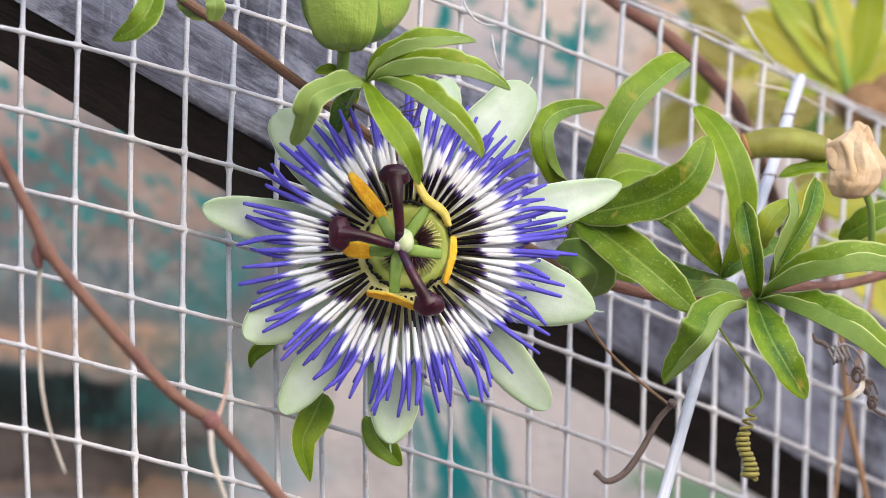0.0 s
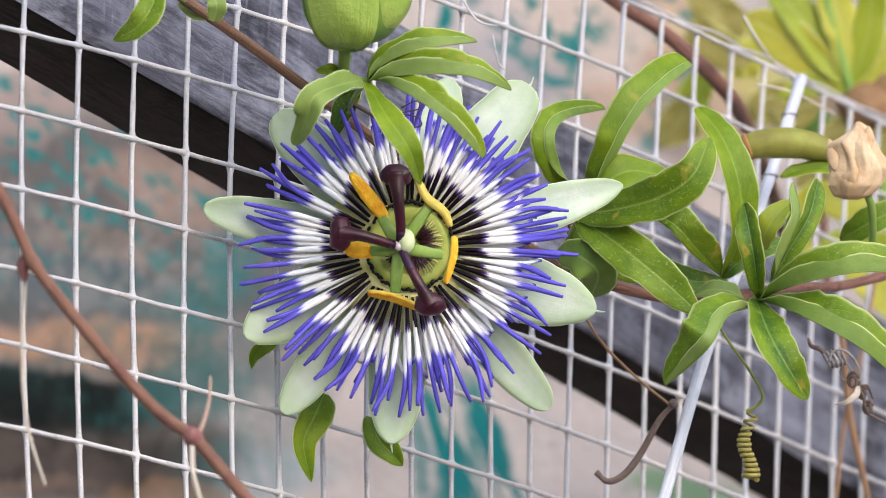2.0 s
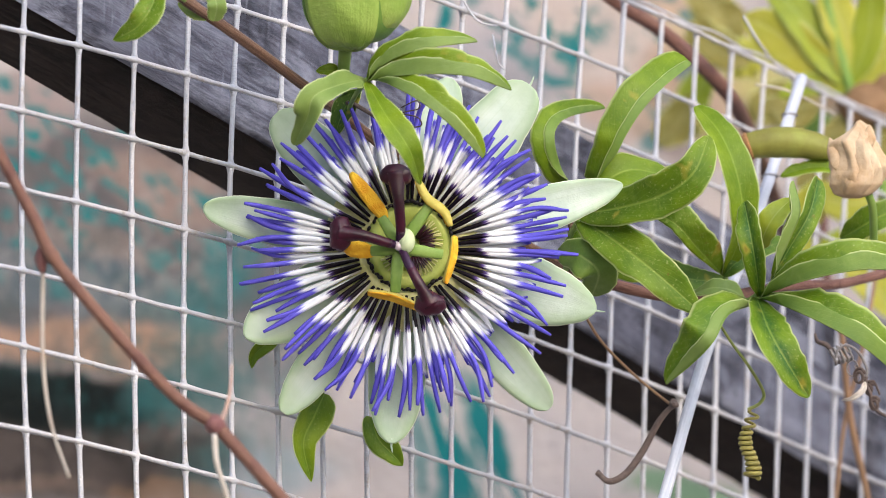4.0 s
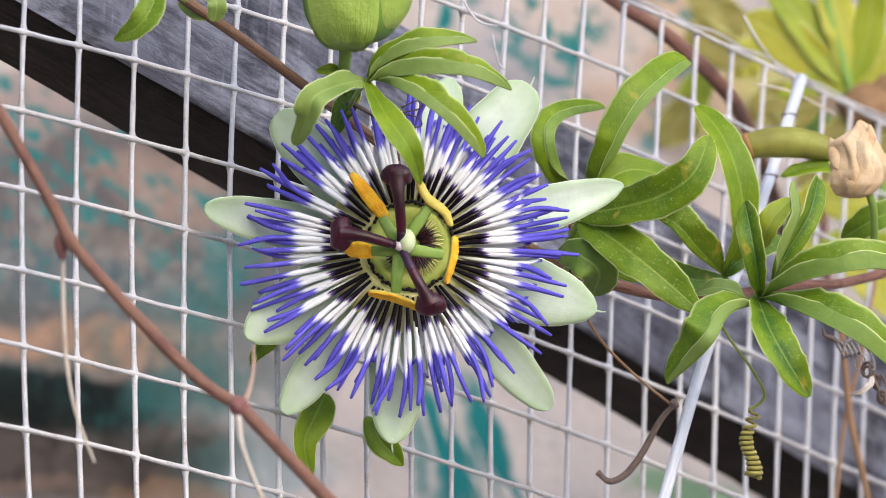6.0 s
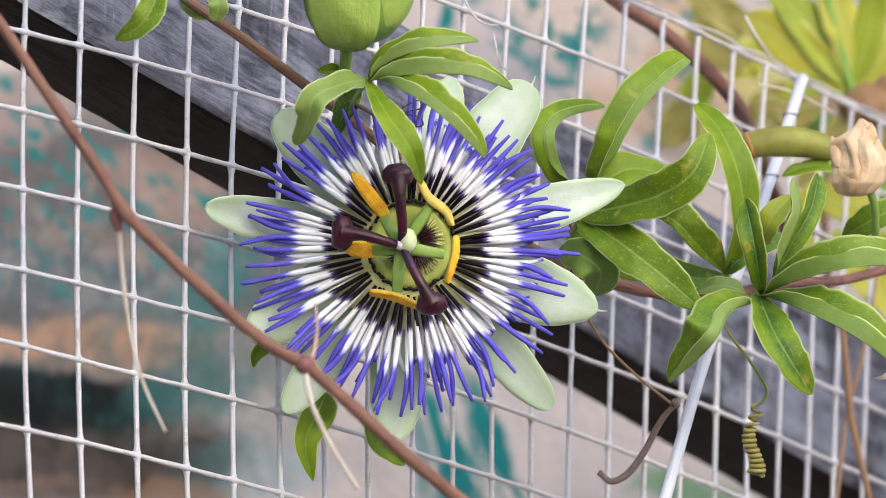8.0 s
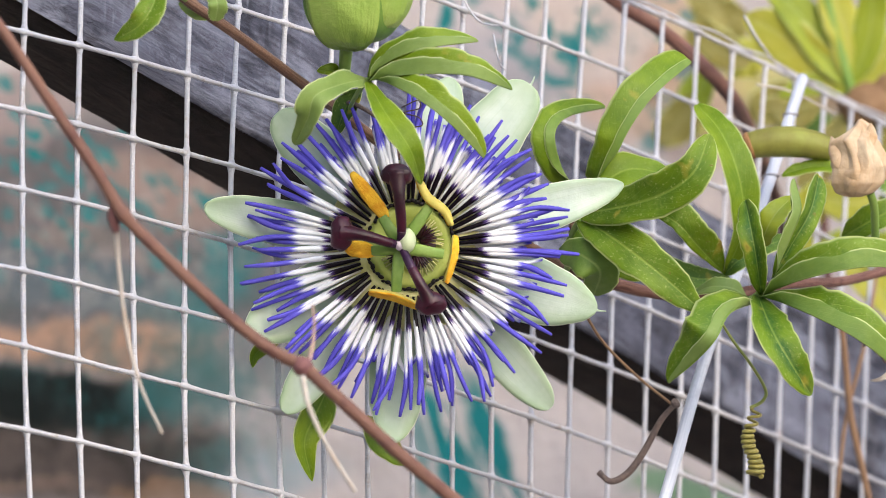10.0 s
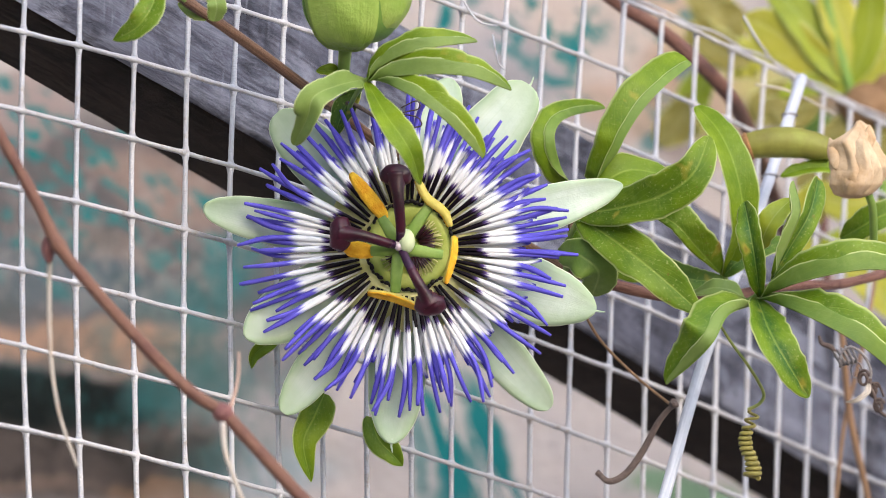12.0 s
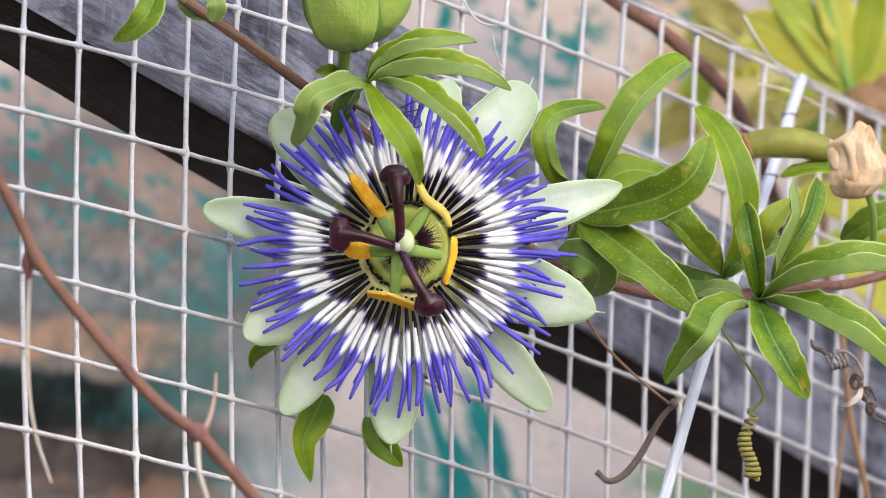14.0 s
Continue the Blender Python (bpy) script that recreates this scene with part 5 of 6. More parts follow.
leaflet(d, [at(75.8, -13.1, 0.03), at(70.0, -15.7, 0.046), at(66.6, -22.0, 0.052), at(61.5, -27.5, 0.048), at(55.2, -32.7, 0.042)], 62, (-0.1, 0.2, 1), mats=(LEAF_STAR, LEAF_LOW), fold=(2.95, 0.12), halves=(0.40, 1.0), prof=(0.42, 0.5), phase=6, wave=0.05)
# green tendril ending in a tight coil
coil = [at(68.0, -18.0, 0.036), at(71.0, -22.6, 0.038), at(75.4, -28.5, 0.038), at(78.7, -34.3, 0.036), at(77.9, -37.0, 0.036), at(74.9, -38.7, 0.036)]
line = spline(coil, 40)
part("tendril", tube(bmesh.new(), line, lambda s: 0.00034 + 0.0001 * s, 7), TENDRIL, shoot, "thin olive-green tendril")
c0, c1 = at(75.6, -39.0, 0.036), at(75.3, -55.2, 0.036)
pts = []
for k in range(281):
    s = k / 280
    turns = 2.2 * min(s / 0.22, 1) + max(s - 0.22, 0) / 0.78 * 9.5
    along = 0.28 * min(s / 0.22, 1) + 0.72 * max(s - 0.22, 0) / 0.78
    r = (0.0019 - 0.0004 * s / 0.22 if s < 0.22 else 0.0015 + 0.0004 * (s - 0.22)) * (1 + 0.28 * noise.noise(Vector((s * 9, 0, 2))) + 0.12 * noise.noise(Vector((s * 31, 0, 7)))) * (0.72 + 0.2 * s)
    a_ = turns * 2 * math.pi + 2.4
    lean = RIGHT * (0.0011 * math.sin(s * 6.5 + 2.2) + 0.0003 * noise.noise(Vector((s * 14, 4, 0))))
    pts.append(c0.lerp(c1, along) + lean + RIGHT * math.cos(a_) * r + NEAR * math.sin(a_) * r - UP * 0.0002 * math.cos(a_))
part("coil", tube(bmesh.new(), pts, lambda s: 0.00038 + 0.00018 * min(max(s - 0.15, 0) * 6, 1), 7), COIL, shoot, "tightly coiled yellow-green tendril end")

# hooked dry tendril
hook = thing("hooked_tendril", facing(at(55.9, -37.7, 0)), "grey-brown dry tendril bent into a hook", "tendril")
part("thread", tube(bmesh.new(), spline([at(33.9, -14.3, 0.02), at(39.1, -22.7, 0.015), at(47.6, -31.2, 0.012), at(55.9, -37.9, 0.012)], 26), 0.00036, 7), TAN, hook, "thin pinkish-brown thread")
part("hook", tube(bmesh.new(), spline([at(57.3, -37.3, 0.012), at(53.4, -41.4, 0.012), at(49.0, -49.4, 0.013), at(45.1, -54.6, 0.014), at(41.0, -56.6, 0.015), at(38.0, -54.4, 0.014)], 40), lambda s: 0.00058 + 0.0003 * math.sin(s * 3) + 0.0003 * max(s - 0.93, 0) * 10, 9), HOOK, hook)
bm = bmesh.new()
bmesh.ops.create_icosphere(bm, subdivisions=2, radius=0.0012)
for v in bm.verts:
    v.co = v.co * (1 + 0.4 * noise.noise(v.co * 900)) + at(56.7, -37.6, 0.013)
part("knot", bm, HOOK, hook)

# pale bud on its side, and the papery husk
pod = thing("rolled_leaf", facing(at(74.1, 26.0, -0.035)), "green rolled leaf with a brown end", "leaf")
bm = tube(bmesh.new(), spline([at(74.6, 25.3, -0.035), at(80.7, 26.1, -0.035), at(87.5, 25.9, -0.035), at(95.0, 24.2, -0.035)], 24), lambda s: 0.0037 * (0.86 + 0.18 * math.sin(math.pi * min(s * 1.05, 1)) - 0.25 * max(s - 0.85, 0) * 4) * (1 + 0.03 * noise.noise(Vector((s * 12, 2, 0)))), 18)
part("roll", bm, ROLL, pod)
part("brown_end", tube(bmesh.new(), spline([at(71.6, 23.7, -0.035), at(73.2, 24.6, -0.035), at(75.2, 25.3, -0.035)], 8), lambda s: 0.0022 + 0.0012 * s + 0.0003 * math.sin(s * 9), 12), RUST, pod, "orange-brown withered end")
leaflet(pod, [at(82.7, 17.8, -0.035), at(87.5, 19.4, -0.035), at(93.0, 20.0, -0.035), at(98.6, 18.6, -0.035)], 16, (0, 0.6, 0.8), fold=0.3, name="leaflet")

husk = thing("dried_flower", facing(at(104.7, 13.2, 0)), "papery beige withered flower on a green stalk", "flower")
def husk_wrap(a0, a1, grow, sides, twist, top, seed):
    """A crumpled paper cone, open between two azimuths: flat creased facets that twist upwards to a ragged point."""
    levels = ((350, 1510, 12), (343, 1511, 32), (325, 1519, 44), (300, 1522, 46), (275, 1517, 43), (250, 1511, 40), (236, 1518, 26), (222, 1524, 14), (213, 1521, 5))
    bm = bmesh.new()
    uv = bm.loops.layers.uv.verify()
    n, m = 44, 48
    G = ([], [])
    for i in range(n + 1):
        s = i / n * (len(levels) - 1)
        q = min(int(s), len(levels) - 2)
        y, x0, r0 = (levels[q][c] + (levels[q + 1][c] - levels[q][c]) * (s - q) for c in range(3))
        rows = ([], [])
        for j in range(m + 1):
            x = j / m
            az = radians(a0 + (a1 - a0) * x)
            part_ = 2 * math.pi / sides
            w = (az + twist * i / n + 0.5 * noise.noise(Vector((i / n * 3, x * 2, seed)))) % part_ - part_ / 2
            r = r0 * grow * (0.2 + 0.8 * math.cos(part_ / 2) / math.cos(w) / 0.86) * (1 + 0.16 * noise.noise(Vector((math.sin(az) * 1.6, i / n * 5, math.cos(az) * 1.6 + seed))))
            r *= 1.05 - 0.16 * abs(noise.noise(Vector((math.sin(az) * 1.3 + i / n * 1.5, i / n * 2.6, math.cos(az) * 1.3 + seed)))) ** 0.6 - 0.05 * abs(noise.noise(Vector((math.sin(az) * 3, i / n * 7, math.cos(az) * 3 + seed)))) ** 0.6
            lift = top * max(i / n - 0.7, 0) * noise.noise(Vector((x * 5, seed, 0))) * 30
            p = at((x0 + 3 - 784) * 0.1376, (442 - y + lift) * 0.1376, 0)
            for g_, sc in zip(rows, (r, r - 2.5)):
                g_.append(bm.verts.new(p + (RIGHT * math.sin(az) + NEAR * math.cos(az)) * max(sc, 1.0) * 0.0001376))
        G[0].append(rows[0])
        G[1].append(rows[1])
    for i in range(n):
        for j in range(m):
            for g_, rev in ((G[0], False), (G[1], True)):
                ij = [(i, j), (i, j + 1), (i + 1, j + 1), (i + 1, j)]
                ij = ij[::-1] if rev else ij
                f = bm.faces.new([g_[a_][b_] for a_, b_ in ij])
                f.smooth = True
                for lo, (a_, b_) in zip(f.loops, ij):
                    lo[uv].uv = (b_ / m, a_ / n)
        for j in (0, m):
            bm.faces.new((G[0][i][j], G[0][i + 1][j], G[1][i + 1][j], G[1][i][j]))
    for j in range(m):
        bm.faces.new((G[0][n][j], G[0][n][j + 1], G[1][n][j + 1], G[1][n][j]))
        bm.faces.new((G[0][0][j], G[0][0][j + 1], G[1][0][j + 1], G[1][0][j]))
    bmesh.ops.recalc_face_normals(bm, faces=bm.faces)
    part("dry_petal", bm, HUSK, husk)


husk_wrap(-60, 290, 0.93, 5, 0.9, 0.2, 1.0)
husk_wrap(-95, 38, 1.03, 4, -0.8, 0.5, 4.0)
husk_wrap(62, 150, 1.06, 3, 0.5, 0.6, 7.0)
for tip_pts, w_, ph in (([at(97.0, 19.5, 0.0036), at(95.9, 23.7, 0.003), at(94.7, 27.4, 0.0005)], 15, 1.0), ([at(103.6, 24.8, 0.0035), at(104.2, 27.8, 0.003), at(104.3, 30.7, 0.002)], 13, 3.0)):
    part("dry_petal", blade(tip_pts, w_ * 0.0001376, lance(0.5, 0.8), NEAR, fold=-0.3, wave=0.1, waves=1.2, thick=0.0004, n=12, m=6, phase=ph, ragged=0.2), (HUSK, HUSK), husk)
part("stalk", tube(bmesh.new(), spline([at(104.1, 13.9, 0), at(105.2, 9.5, -0.004), at(105.4, 0.1, -0.012)], 12), 0.0010, 9), STALK, husk)
leaflet(husk, [at(97.5, 2.9, -0.02), at(102.7, 5.9, -0.016), at(108.2, 8.7, -0.016), at(117.8, 11.1, -0.02)], 30, (0, 0.4, 1), fold=0.25, name="leaf")

# ------------------------------------------------------------------ yellowing leaves far behind the mesh
far = thing("yellow_vine", facing(at(98.6, 40.1, -0.3)), "yellowing vine leaves growing behind the fence", "vine")
fl = part("stem", tube(bmesh.new(), spline([at(88.9, 77.2, -0.3), at(98.6, 41.4, -0.3), at(106.8, 16.7, -0.3), at(112.3, -8.1, -0.3), at(115.1, -63.2, -0.3)], 40), 0.0016, 9), STALK, far)
for k, (pts, w, mats) in enumerate((
        ([at(99.2, 40.1, -0.3), at(94.4, 47.6, -0.3), at(87.5, 56.6, -0.3), at(77.9, 66.2, -0.3)], 46, (LEAF_LIME, LEAF_YELLOW)),
        ([at(99.2, 40.1, -0.3), at(90.3, 45.6, -0.3), at(82.0, 52.4, -0.3), at(73.8, 56.6, -0.3)], 52, (LEAF_YELLOW, LEAF_YELLOW)),
        ([at(99.2, 40.1, -0.3), at(98.6, 51.1, -0.3), at(95.8, 59.3, -0.3), at(94.4, 69.0, -0.3)], 46, (LEAF_YELLOW, LEAF_YELLOW)),
        ([at(99.2, 40.1, -0.3), at(103.4, 49.7, -0.3), at(104.7, 59.3, -0.3), at(104.1, 69.0, -0.3)], 36, (LEAF_LIME, LEAF_YELLOW)),
        ([at(99.2, 40.1, -0.3), at(104.7, 44.9, -0.3), at(110.9, 48.3, -0.3), at(120.6, 49.7, -0.3)], 46, (LEAF_YELLOW, LEAF_YELLOW)),
        ([at(99.2, 39.8, -0.3), at(94.4, 39.4, -0.3), at(88.9, 40.1, -0.3), at(82.0, 37.3, -0.3)], 24, (LEAF_LIME, LEAF_YELLOW)),
        ([at(71.0, 52.4, -0.4), at(66.9, 57.9, -0.4), at(64.1, 62.1, -0.4), at(60.0, 67.6, -0.4)], 50, (LEAF_OLIVE, LEAF_YELLOW)),
        ([at(75.2, 45.6, -0.38), at(69.6, 47.6, -0.38), at(64.8, 51.1, -0.38), at(62.1, 56.6, -0.38)], 40, (LEAF_OLIVE, LEAF_YELLOW)),
        ([at(61.4, 27.7, -0.4), at(60.7, 33.2, -0.4), at(62.1, 38.7, -0.4), at(65.8, 42.8, -0.4)], 40, (LEAF_LIME, LEAF_YELLOW)),
        ([at(59.3, 48.3, -0.4), at(64.8, 51.0, -0.4), at(69.6, 55.2, -0.4), at(73.8, 57.9, -0.4)], 60, (LEAF_OLIVE, LEAF_OLIVE)),
        ([at(69.6, 42.8, -0.39), at(72.4, 45.5, -0.39), at(76.5, 46.9, -0.39), at(80.6, 45.5, -0.39)], 44, (LEAF_YELLOW, LEAF_OLIVE)),
        ([at(51.7, 26.3, -0.4), at(55.9, 29.0, -0.4), at(59.3, 33.2, -0.4), at(61.4, 37.3, -0.4)], 44, (LEAF_OLIVE, LEAF_OLIVE)),
        ([at(75.1, 31.8, -0.38), at(79.3, 34.5, -0.38), at(84.8, 35.9, -0.38), at(91.6, 34.5, -0.38)], 50, (LEAF_OLIVE, LEAF_OLIVE)),
        ([at(84.8, 29.0, -0.36), at(88.9, 27.7, -0.36), at(91.6, 29.7, -0.36), at(94.4, 32.5, -0.36)], 40, (LEAF_DARK, LEAF_OLIVE)),
        ([at(91.7, 26.3, -0.3), at(98.6, 29.7, -0.3), at(106.8, 31.1, -0.3), at(115.1, 31.8, -0.3)], 36, (LEAF_OLIVE, LEAF_YELLOW)),
        ([at(95.8, 15.3, -0.3), at(90.3, 11.8, -0.3), at(87.5, 5.6, -0.3), at(88.9, -1.2, -0.3)], 40, (LEAF_YELLOW, LEAF_YELLOW)),
        ([at(112.3, 15.3, -0.3), at(106.8, 12.5, -0.3), at(98.6, 11.1, -0.3), at(90.3, 13.9, -0.3)], 44, (LEAF_YELLOW, LEAF_YELLOW)),
        ([at(113.7, 2.9, -0.3), at(106.8, 0.1, -0.3), at(99.9, 1.5, -0.3), at(91.7, 0.1, -0.3)], 40, (LEAF_LIME, LEAF_YELLOW)),
        ([at(112.3, 24.9, -0.3), at(104.1, 24.6, -0.3), at(95.8, 22.2, -0.3), at(86.2, 15.3, -0.3)], 36, (LEAF_OLIVE, LEAF_YELLOW)),
        ([at(75.2, 33.2, -0.3), at(80.7, 34.5, -0.3), at(86.2, 31.8, -0.3), at(91.7, 34.5, -0.3)], 26, (LEAF_OLIVE, LEAF_YELLOW)),
        ([at(98.6, -4.0, -0.3), at(102.7, -6.7, -0.3), at(106.8, -10.9, -0.3), at(110.9, -16.4, -0.3)], 40, (LEAF_YELLOW, LEAF_YELLOW)))):
    leaflet(far, pts, w * 0.92, (random.Random(k).uniform(-0.4, 0.4), 0.1, 1), mats=mats, fold=0.06, prof=(0.5, 0.5), name="leaf", phase=k)
for cx, cy, r in ((1545, 185, 46), (1590, 160, 40)):
    bm = bmesh.new()
    bmesh.ops.create_icosphere(bm, subdivisions=3, radius=1)
    ctr = at((cx - 784) * 0.1376, (441 - cy) * 0.1376, -0.30)
    for v in bm.verts:
        c_ = v.co.copy()
        v.co = ctr + (RIGHT * c_.x * 1.1 + UP * c_.y * 0.75 + NEAR * c_.z * 0.7) * (r * 0.00018 * (1 + 0.25 * noise.noise(c_ * 2.1)))
    for f in bm.faces:
        f.smooth = True
    part("withered_bloom", bm, HUSK_DARK, far, "brown withered bloom")

# ------------------------------------------------------------------ dry curled tendril that swings
curl = thing("dry_curl", facing(at(97.7, -23.8, 0)), "shrivelled grey-brown curled tendril", "tendril")
part("tip", tube(bmesh.new(), spline([at(93.0, -18.9, 0), at(93.7, -20.8, 0), at(95.8, -21.6, 0.001), at(97.0, -23.0, 0)], 16), lambda s: 0.0003 + 0.00035 * math.sin(s * 2.6), 7), HOOK, curl, "dark shrivelled tip")
# tight coil
c0, c1 = at(97.1, -24.8, 0), at(101.3, -23.1, 0)
way = (c1 - c0).normalized()
side = way.cross(NEAR).normalized()
pts = []
for k in range(97):
    s = k / 96
    a_ = s * 4.4 * 2 * math.pi
    r = 0.0019 + 0.0004 * s + 0.0003 * noise.noise(Vector((s * 6, 1, 0)))
    pts.append(c0.lerp(c1, s) + side * math.cos(a_) * r + NEAR * math.sin(a_) * r * 0.8 + way * 0.0004 * math.sin(a_ + 0.8))
part("coil", tube(bmesh.new(), pts, lambda s: 0.00034 * (1 + 0.25 * noise.noise(Vector((s * 20, 3, 0)))), 7), DRY, curl, "tight coil of grey tendril")
part("arch", tube(bmesh.new(), spline([at(98.1, -24.8, 0.002), at(98.5, -23.0, 0.002), at(99.8, -21.9, 0.002), at(101.5, -21.9, 0.002), at(103.5, -23.3, 0.001), at(105.0, -25.7, 0), at(105.7, -28.1, 0), at(105.1, -30.0, 0)], 44), lambda s: 0.00034 * (1 + 0.15 * noise.noise(Vector((s * 14, 0, 0)))), 8), DRY, curl, "grey arched tendril")
for c_, r0, n_, w_ in ((at(103.8, -28.8, 0.001), 0.0017, 1.6, 0.00045), (at(106.1, -31.6, -0.001), 0.0013, 1.9, 0.0005), (at(102.0, -27.0, -0.002), 0.0019, 1.2, 0.00022), (at(107.5, -35.5, 0), 0.0014, 1.7, 0.0005)):
    pts = [c_ + RIGHT * r0 * 0.75 * math.cos(q) * (1 - 0.02 * k) + UP * (r0 * math.sin(q) - 0.00006 * k) * (1 - 0.01 * k) + NEAR * 0.0006 * math.sin(q + 1) for k, q in ((k, k / 14 * 2 * math.pi) for k in range(int(n_ * 14) + 1))]
    part("loop", tube(bmesh.new(), pts, lambda s: w_ * (1 + 0.3 * noise.noise(Vector((s * 12, r0 * 900, 0)))), 7), HOOK if w_ > 0.0004 else DRY, curl)
part("thread", tube(bmesh.new(), spline([at(105.4, -29.4, 0), at(105.4, -31.4, 0), at(106.5, -33.6, 0), at(107.1, -36.1, 0), at(108.6, -38.0, 0), at(112.1, -39.6, 0), at(119.0, -41.6, 0)], 36), lambda s: 0.00052 - 0.00015 * s, 8), HOOK, curl)
part("thread", tube(bmesh.new(), spline([at(106.2, -30.8, 0), at(107.3, -30.5, 0), at(108.2, -32.2, 0), at(108.8, -33.8, 0)], 14), lambda s: 0.0003, 6), HOOK, curl)
part("shred", blade([at(99.6, -35.1, 0), at(102.0, -34.7, 0.002), at(103.9, -33.4, 0.002), at(104.9, -32.2, 0.001), at(105.0, -30.5, 0)], 0.0008, lance(0.6, 0.35), NEAR, fold=0.4, wave=0.3), (STRAW, STRAW), curl, "thin pale shred of bark")

# ------------------------------------------------------------------ bare twig in front, which sways
NODE_P = at(-47.3, -37.4, 0.24)
twig = thing("bare_twig", facing(NODE_P), "bare reddish-brown twig with swollen nodes", "twig")
twig_pts = [at(-137.6, 81.3, 0.24), at(-125.9, 64.8, 0.24), at(-115.7, 49.7, 0.24), at(-107.2, 35.1, 0.24), at(-100.0, 22.8, 0.24), at(-93.4, 11.4, 0.24), at(-88.5, 2.2, 0.24), at(-79.7, -8.0, 0.24), at(-71.1, -17.2, 0.24), at(-61.9, -26.6, 0.24), at(-54.1, -33.3, 0.24), at(-47.3, -37.4, 0.24), at(-41.0, -43.6, 0.24), at(-32.7, -52.2, 0.24), at(-24.4, -60.7, 0.24), at(-11.3, -73.1, 0.238), at(10.7, -93.4, 0.236)]
line = spline(twig_pts, 192)
part("branch", tube(bmesh.new(), line, lambda s: 0.00124 + 0.0004 * s + 0.00008 * noise.noise(Vector((s * 40, 0, 0))) + 0.0006 * math.exp(-((s - 11 / 16) / 0.006) ** 2) + 0.0004 * math.exp(-((s - 6 / 16) / 0.007) ** 2), 12), TWIG, twig)
part("node", tube(bmesh.new(), line[129:136], lambda s: 0.0017 + 0.0006 * math.sin(math.pi * s), 12), NODE, twig, "swollen purplish node")
part("node", tube(bmesh.new(), spline([at(-91.0, 4.5, 0.239), at(-91.1, 1.5, 0.238), at(-90.5, -2.1, 0.238)], 8), lambda s: 0.0006 + 0.0009 * math.sin(math.pi * s), 10), NODE, twig, "swollen purplish node")
part("dry_strand", tube(bmesh.new(), spline([at(-90.5, -1.2, 0.237), at(-90.4, -8.8, 0.236), at(-90.0, -19.1, 0.236), at(-88.9, -30.1, 0.236), at(-86.6, -40.5, 0.236), at(-82.3, -51.6, 0.236)], 34), lambda s: 0.00056 - 0.0002 * s, 7), STRAW, twig, "thin pale dry strand")
part("dry_strand", tube(bmesh.new(), spline([at(-47.3, -39.8, 0.242), at(-46.5, -46.4, 0.244), at(-44.3, -52.8, 0.244), at(-41.6, -59.0, 0.244), at(-36.3, -68.7, 0.244)], 26), lambda s: 0.00066 - 0.0002 * s, 7), STRAW, twig, "thin pale dry strand")
part("stub", tube(bmesh.new(), spline([at(-46.0, -37.2, 0.238), at(-44.6, -32.9, 0.236), at(-43.8, -28.1, 0.234), at(-43.8, -22.6, 0.232)], 14), lambda s: 0.0006 - 0.00035 * s, 8), STUB, twig, "pinkish leaf stalk stub")


# ------------------------------------------------------------------ swaying
def sway(ob, rows):
    """Key a thing with rows of seconds, millimetres right and up, degrees anticlockwise as the viewer sees it."""
    m0 = base_pose[ob.name]
    walk(ob, [(t, Matrix.Translation((RIGHT * x + UP * y) * 0.001) @ m0 @ pose(0, 0, 0, 0, 0, a)) for t, x, y, a in rows])


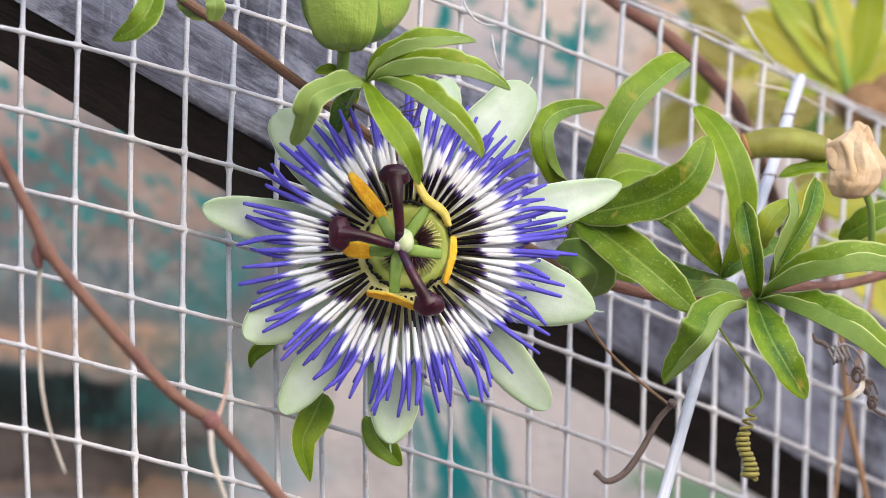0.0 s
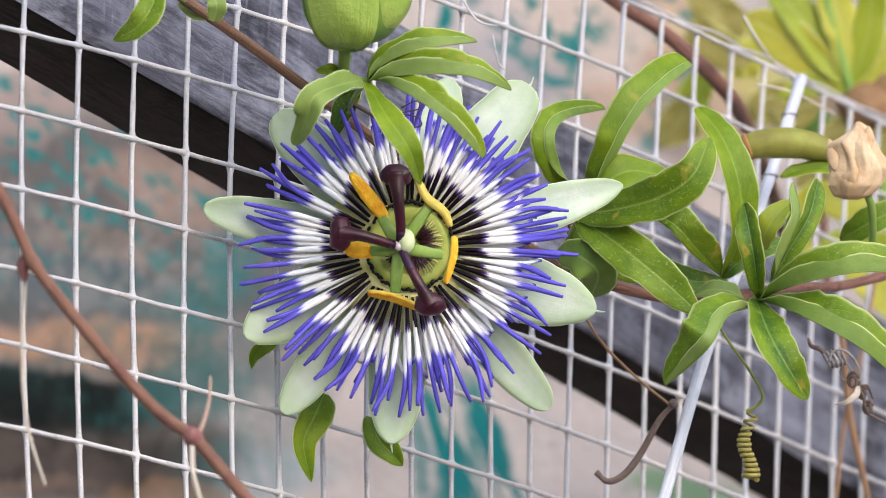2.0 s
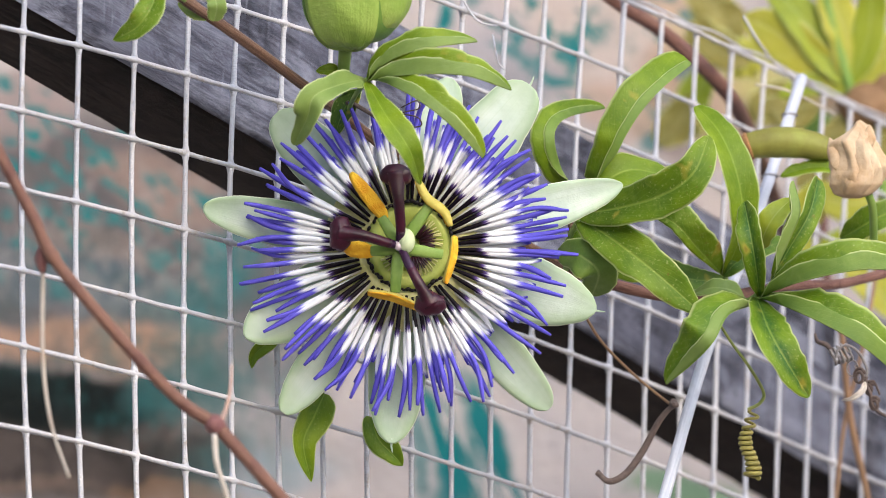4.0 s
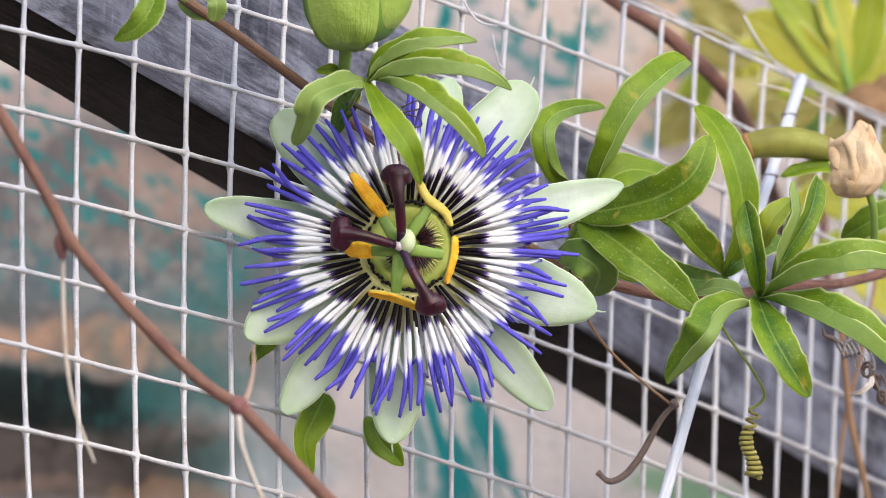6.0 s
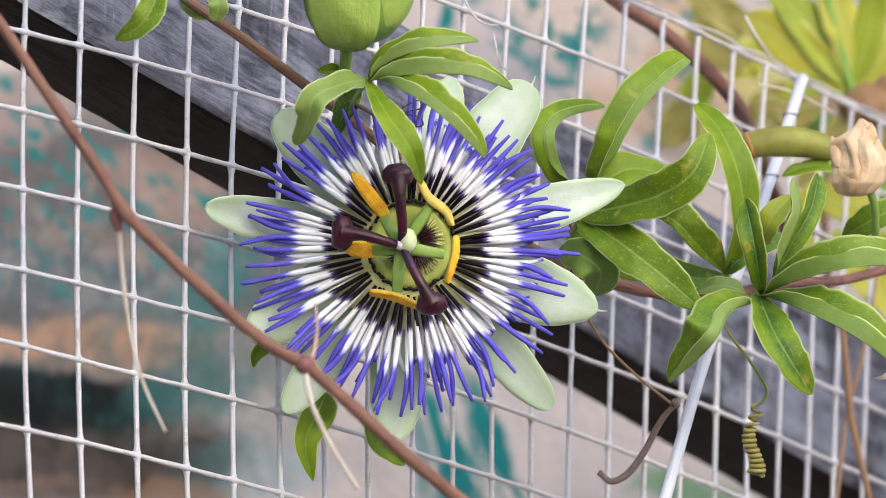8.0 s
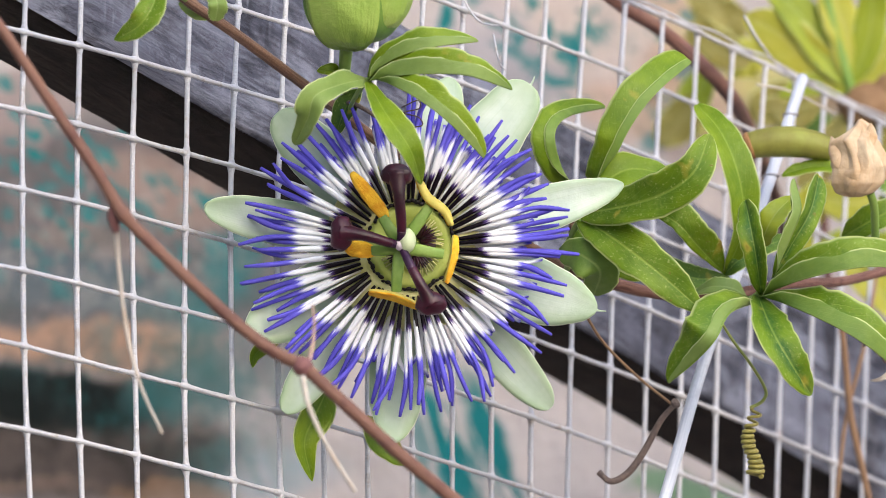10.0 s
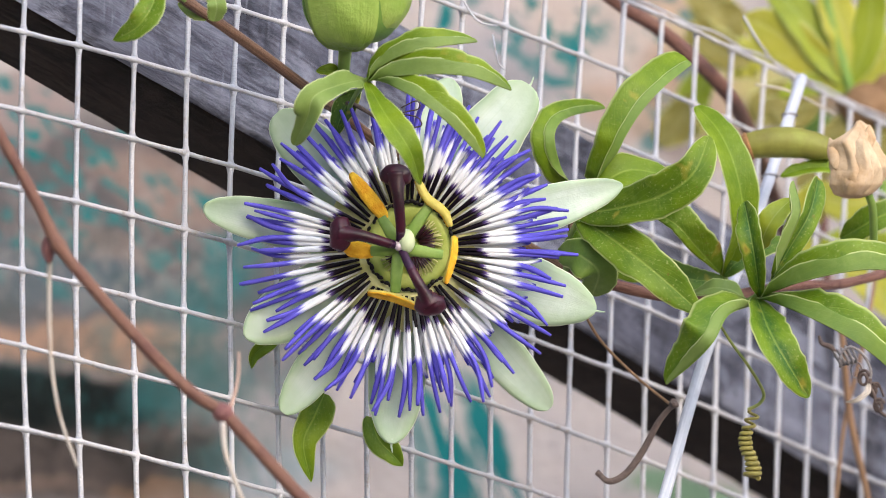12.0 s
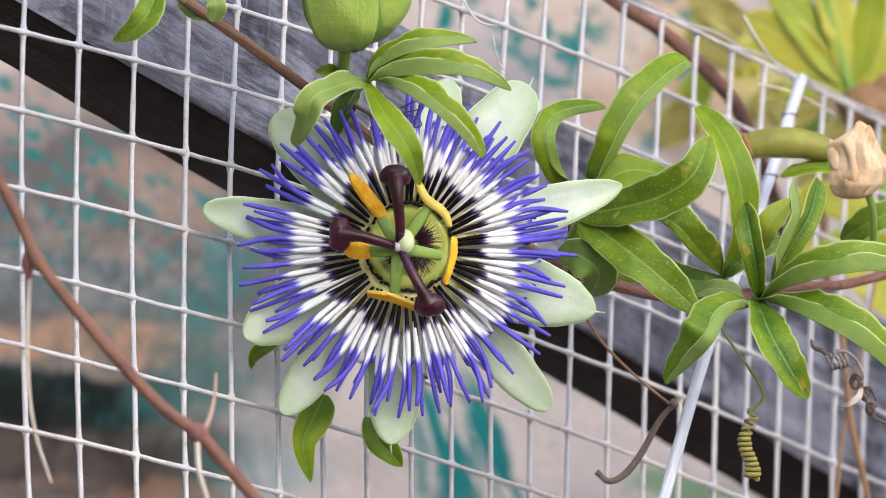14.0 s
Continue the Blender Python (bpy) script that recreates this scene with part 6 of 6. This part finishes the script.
def motions():
    gust = [(0, -0.14, -0.14, 0), (0.5, -0.28, -0.14, 0), (1, -0.28, -0.14, 0), (1.5, -0.14, -0.28, 0), (2, -0.14, -0.14, 0), (2.5, 0.14, -0.14, 0), (3, -0.14, -0.14, 0),
            (5.5, -0.14, -0.00, 0), (6, 0.00, -0.14, 0), (6.5, 0.00, -0.00, 0), (6.9, 0.28, 0.28, 0), (7, 1.51, 1.24, 0.1), (7.1, 0.14, 0.14, 0), (7.5, -0.14, -0.00, 0),
            (8, 0.00, -0.00, 0), (10.5, -0.14, -0.00, 0), (11, -0.14, -0.14, 0), (12, -0.14, -0.14, 0), (13, -0.14, -0.14, 0), (14, -0.28, -0.28, 0)]
    sway(flower, gust)
    sway(vine, [(t, x * 0.45, y * 0.6, a) for t, x, y, a in gust])
    sway(bud, [(t, x * 0.55, y * 0.65, a) for t, x, y, a in gust])
    nod = [(0, -0.28, -0.14, -0.75), (0.5, -0.41, -0.14, -0.75), (1, -0.28, -0.14, -0.8), (1.5, -0.28, -0.14, -0.85), (2, -0.28, -0.28, -0.8), (2.5, -0.14, -0.28, -0.65), (3, -0.14, -0.14, -0.45),
           (5.5, -0.14, -0.14, -0.45), (6, 0.00, -0.14, -0.35), (6.5, 0.00, -0.00, 0), (6.9, 0.28, 0.28, 0.2), (7, 0.96, 1.10, 1.1), (7.1, 0.14, 0.14, 0.1), (7.5, 0.00, -0.00, 0.05),
           (8, 0.00, -0.00, 0.2), (10.5, 0.00, -0.00, -0.25), (11, -0.14, -0.14, -0.4), (11.5, 0.00, -0.00, -0.05), (12, -0.14, -0.14, -0.5), (13, -0.14, -0.14, -0.5), (14, -0.14, -0.14, -0.75)]
    sway(shoot, nod)
    sway(husk, [(t, x + a * 0.1, y + a * 0.45, 0) for t, x, y, a in nod])
    sway(pod, [(t, x * 0.8, y * 0.5 + a * 0.2, 0) for t, x, y, a in nod])
    sway(hook, [(t, x, y * 0.4, a * 0.4) for t, x, y, a in nod])
    sway(curl, [(0, -2.34, -1.51, 0), (0.5, -3.03, -2.20, 0), (1, -3.58, -2.34, 0), (1.5, -3.17, -2.62, 0), (2, -3.72, -2.75, 0), (2.5, -3.44, -3.03, 0), (3, -2.20, -1.93, 0), (3.2, -2.75, -2.34, 0),
                (5.3, -0.83, -0.41, 0), (5.5, -1.38, -0.83, 0), (6, -0.28, -0.28, 0), (6.5, 0.00, -0.00, 0), (6.8, 1.51, 1.24, 0), (7, 2.89, 2.34, 0), (7.5, 5.23, 3.58, 0), (8, 5.23, 3.44, 0), (8.2, 6.06, 3.85, 0),
                (10.3, 3.85, 2.48, 0), (10.5, 0.83, -0.00, 0), (11, -0.96, -1.79, 0), (11.5, 1.24, -0.41, 0), (12, -1.10, -2.20, 0), (12.5, -0.55, -1.51, 0), (13, -1.79, -2.34, 0), (13.5, -1.93, -2.62, 0), (14, -3.03, -3.17, 0)])
    sway(twig, [(0, -8.00, -4.19, -2.3), (0.5, -11.04, -6.22, -3.2), (1, -12.06, -6.85, -3.5), (1.5, -11.04, -6.47, -3.2), (2, -12.44, -7.61, -3.6), (2.5, -12.63, -9.26, -3.7), (3, -9.14, -6.47, -2.7), (3.2, -9.90, -6.98, -2.9), (5.3, -2.16, -0.89, -0.6), (5.5, -5.33, -2.67, -1.6), (6, -2.03, -0.76, -0.6), (6.5, 0.00, 0.00, 0.0), (7, 7.87, 5.58, 2.3), (7.5, 12.69, 9.14, 3.7), (8, 12.69, 8.50, 3.7), (8.2, 15.10, 10.15, 4.4), (10.3, 10.28, 6.98, 3.0), (10.5, 4.95, 3.17, 1.4), (11, -4.19, -1.40, -1.2), (11.5, 2.16, 2.79, 0.6), (12, -5.58, -2.28, -1.6), (12.5, -2.92, -0.51, -0.9), (13, -6.85, -3.17, -2.0), (13.5, -7.61, -3.81, -2.2), (14, -11.17, -6.85, -3.3)])


motions()
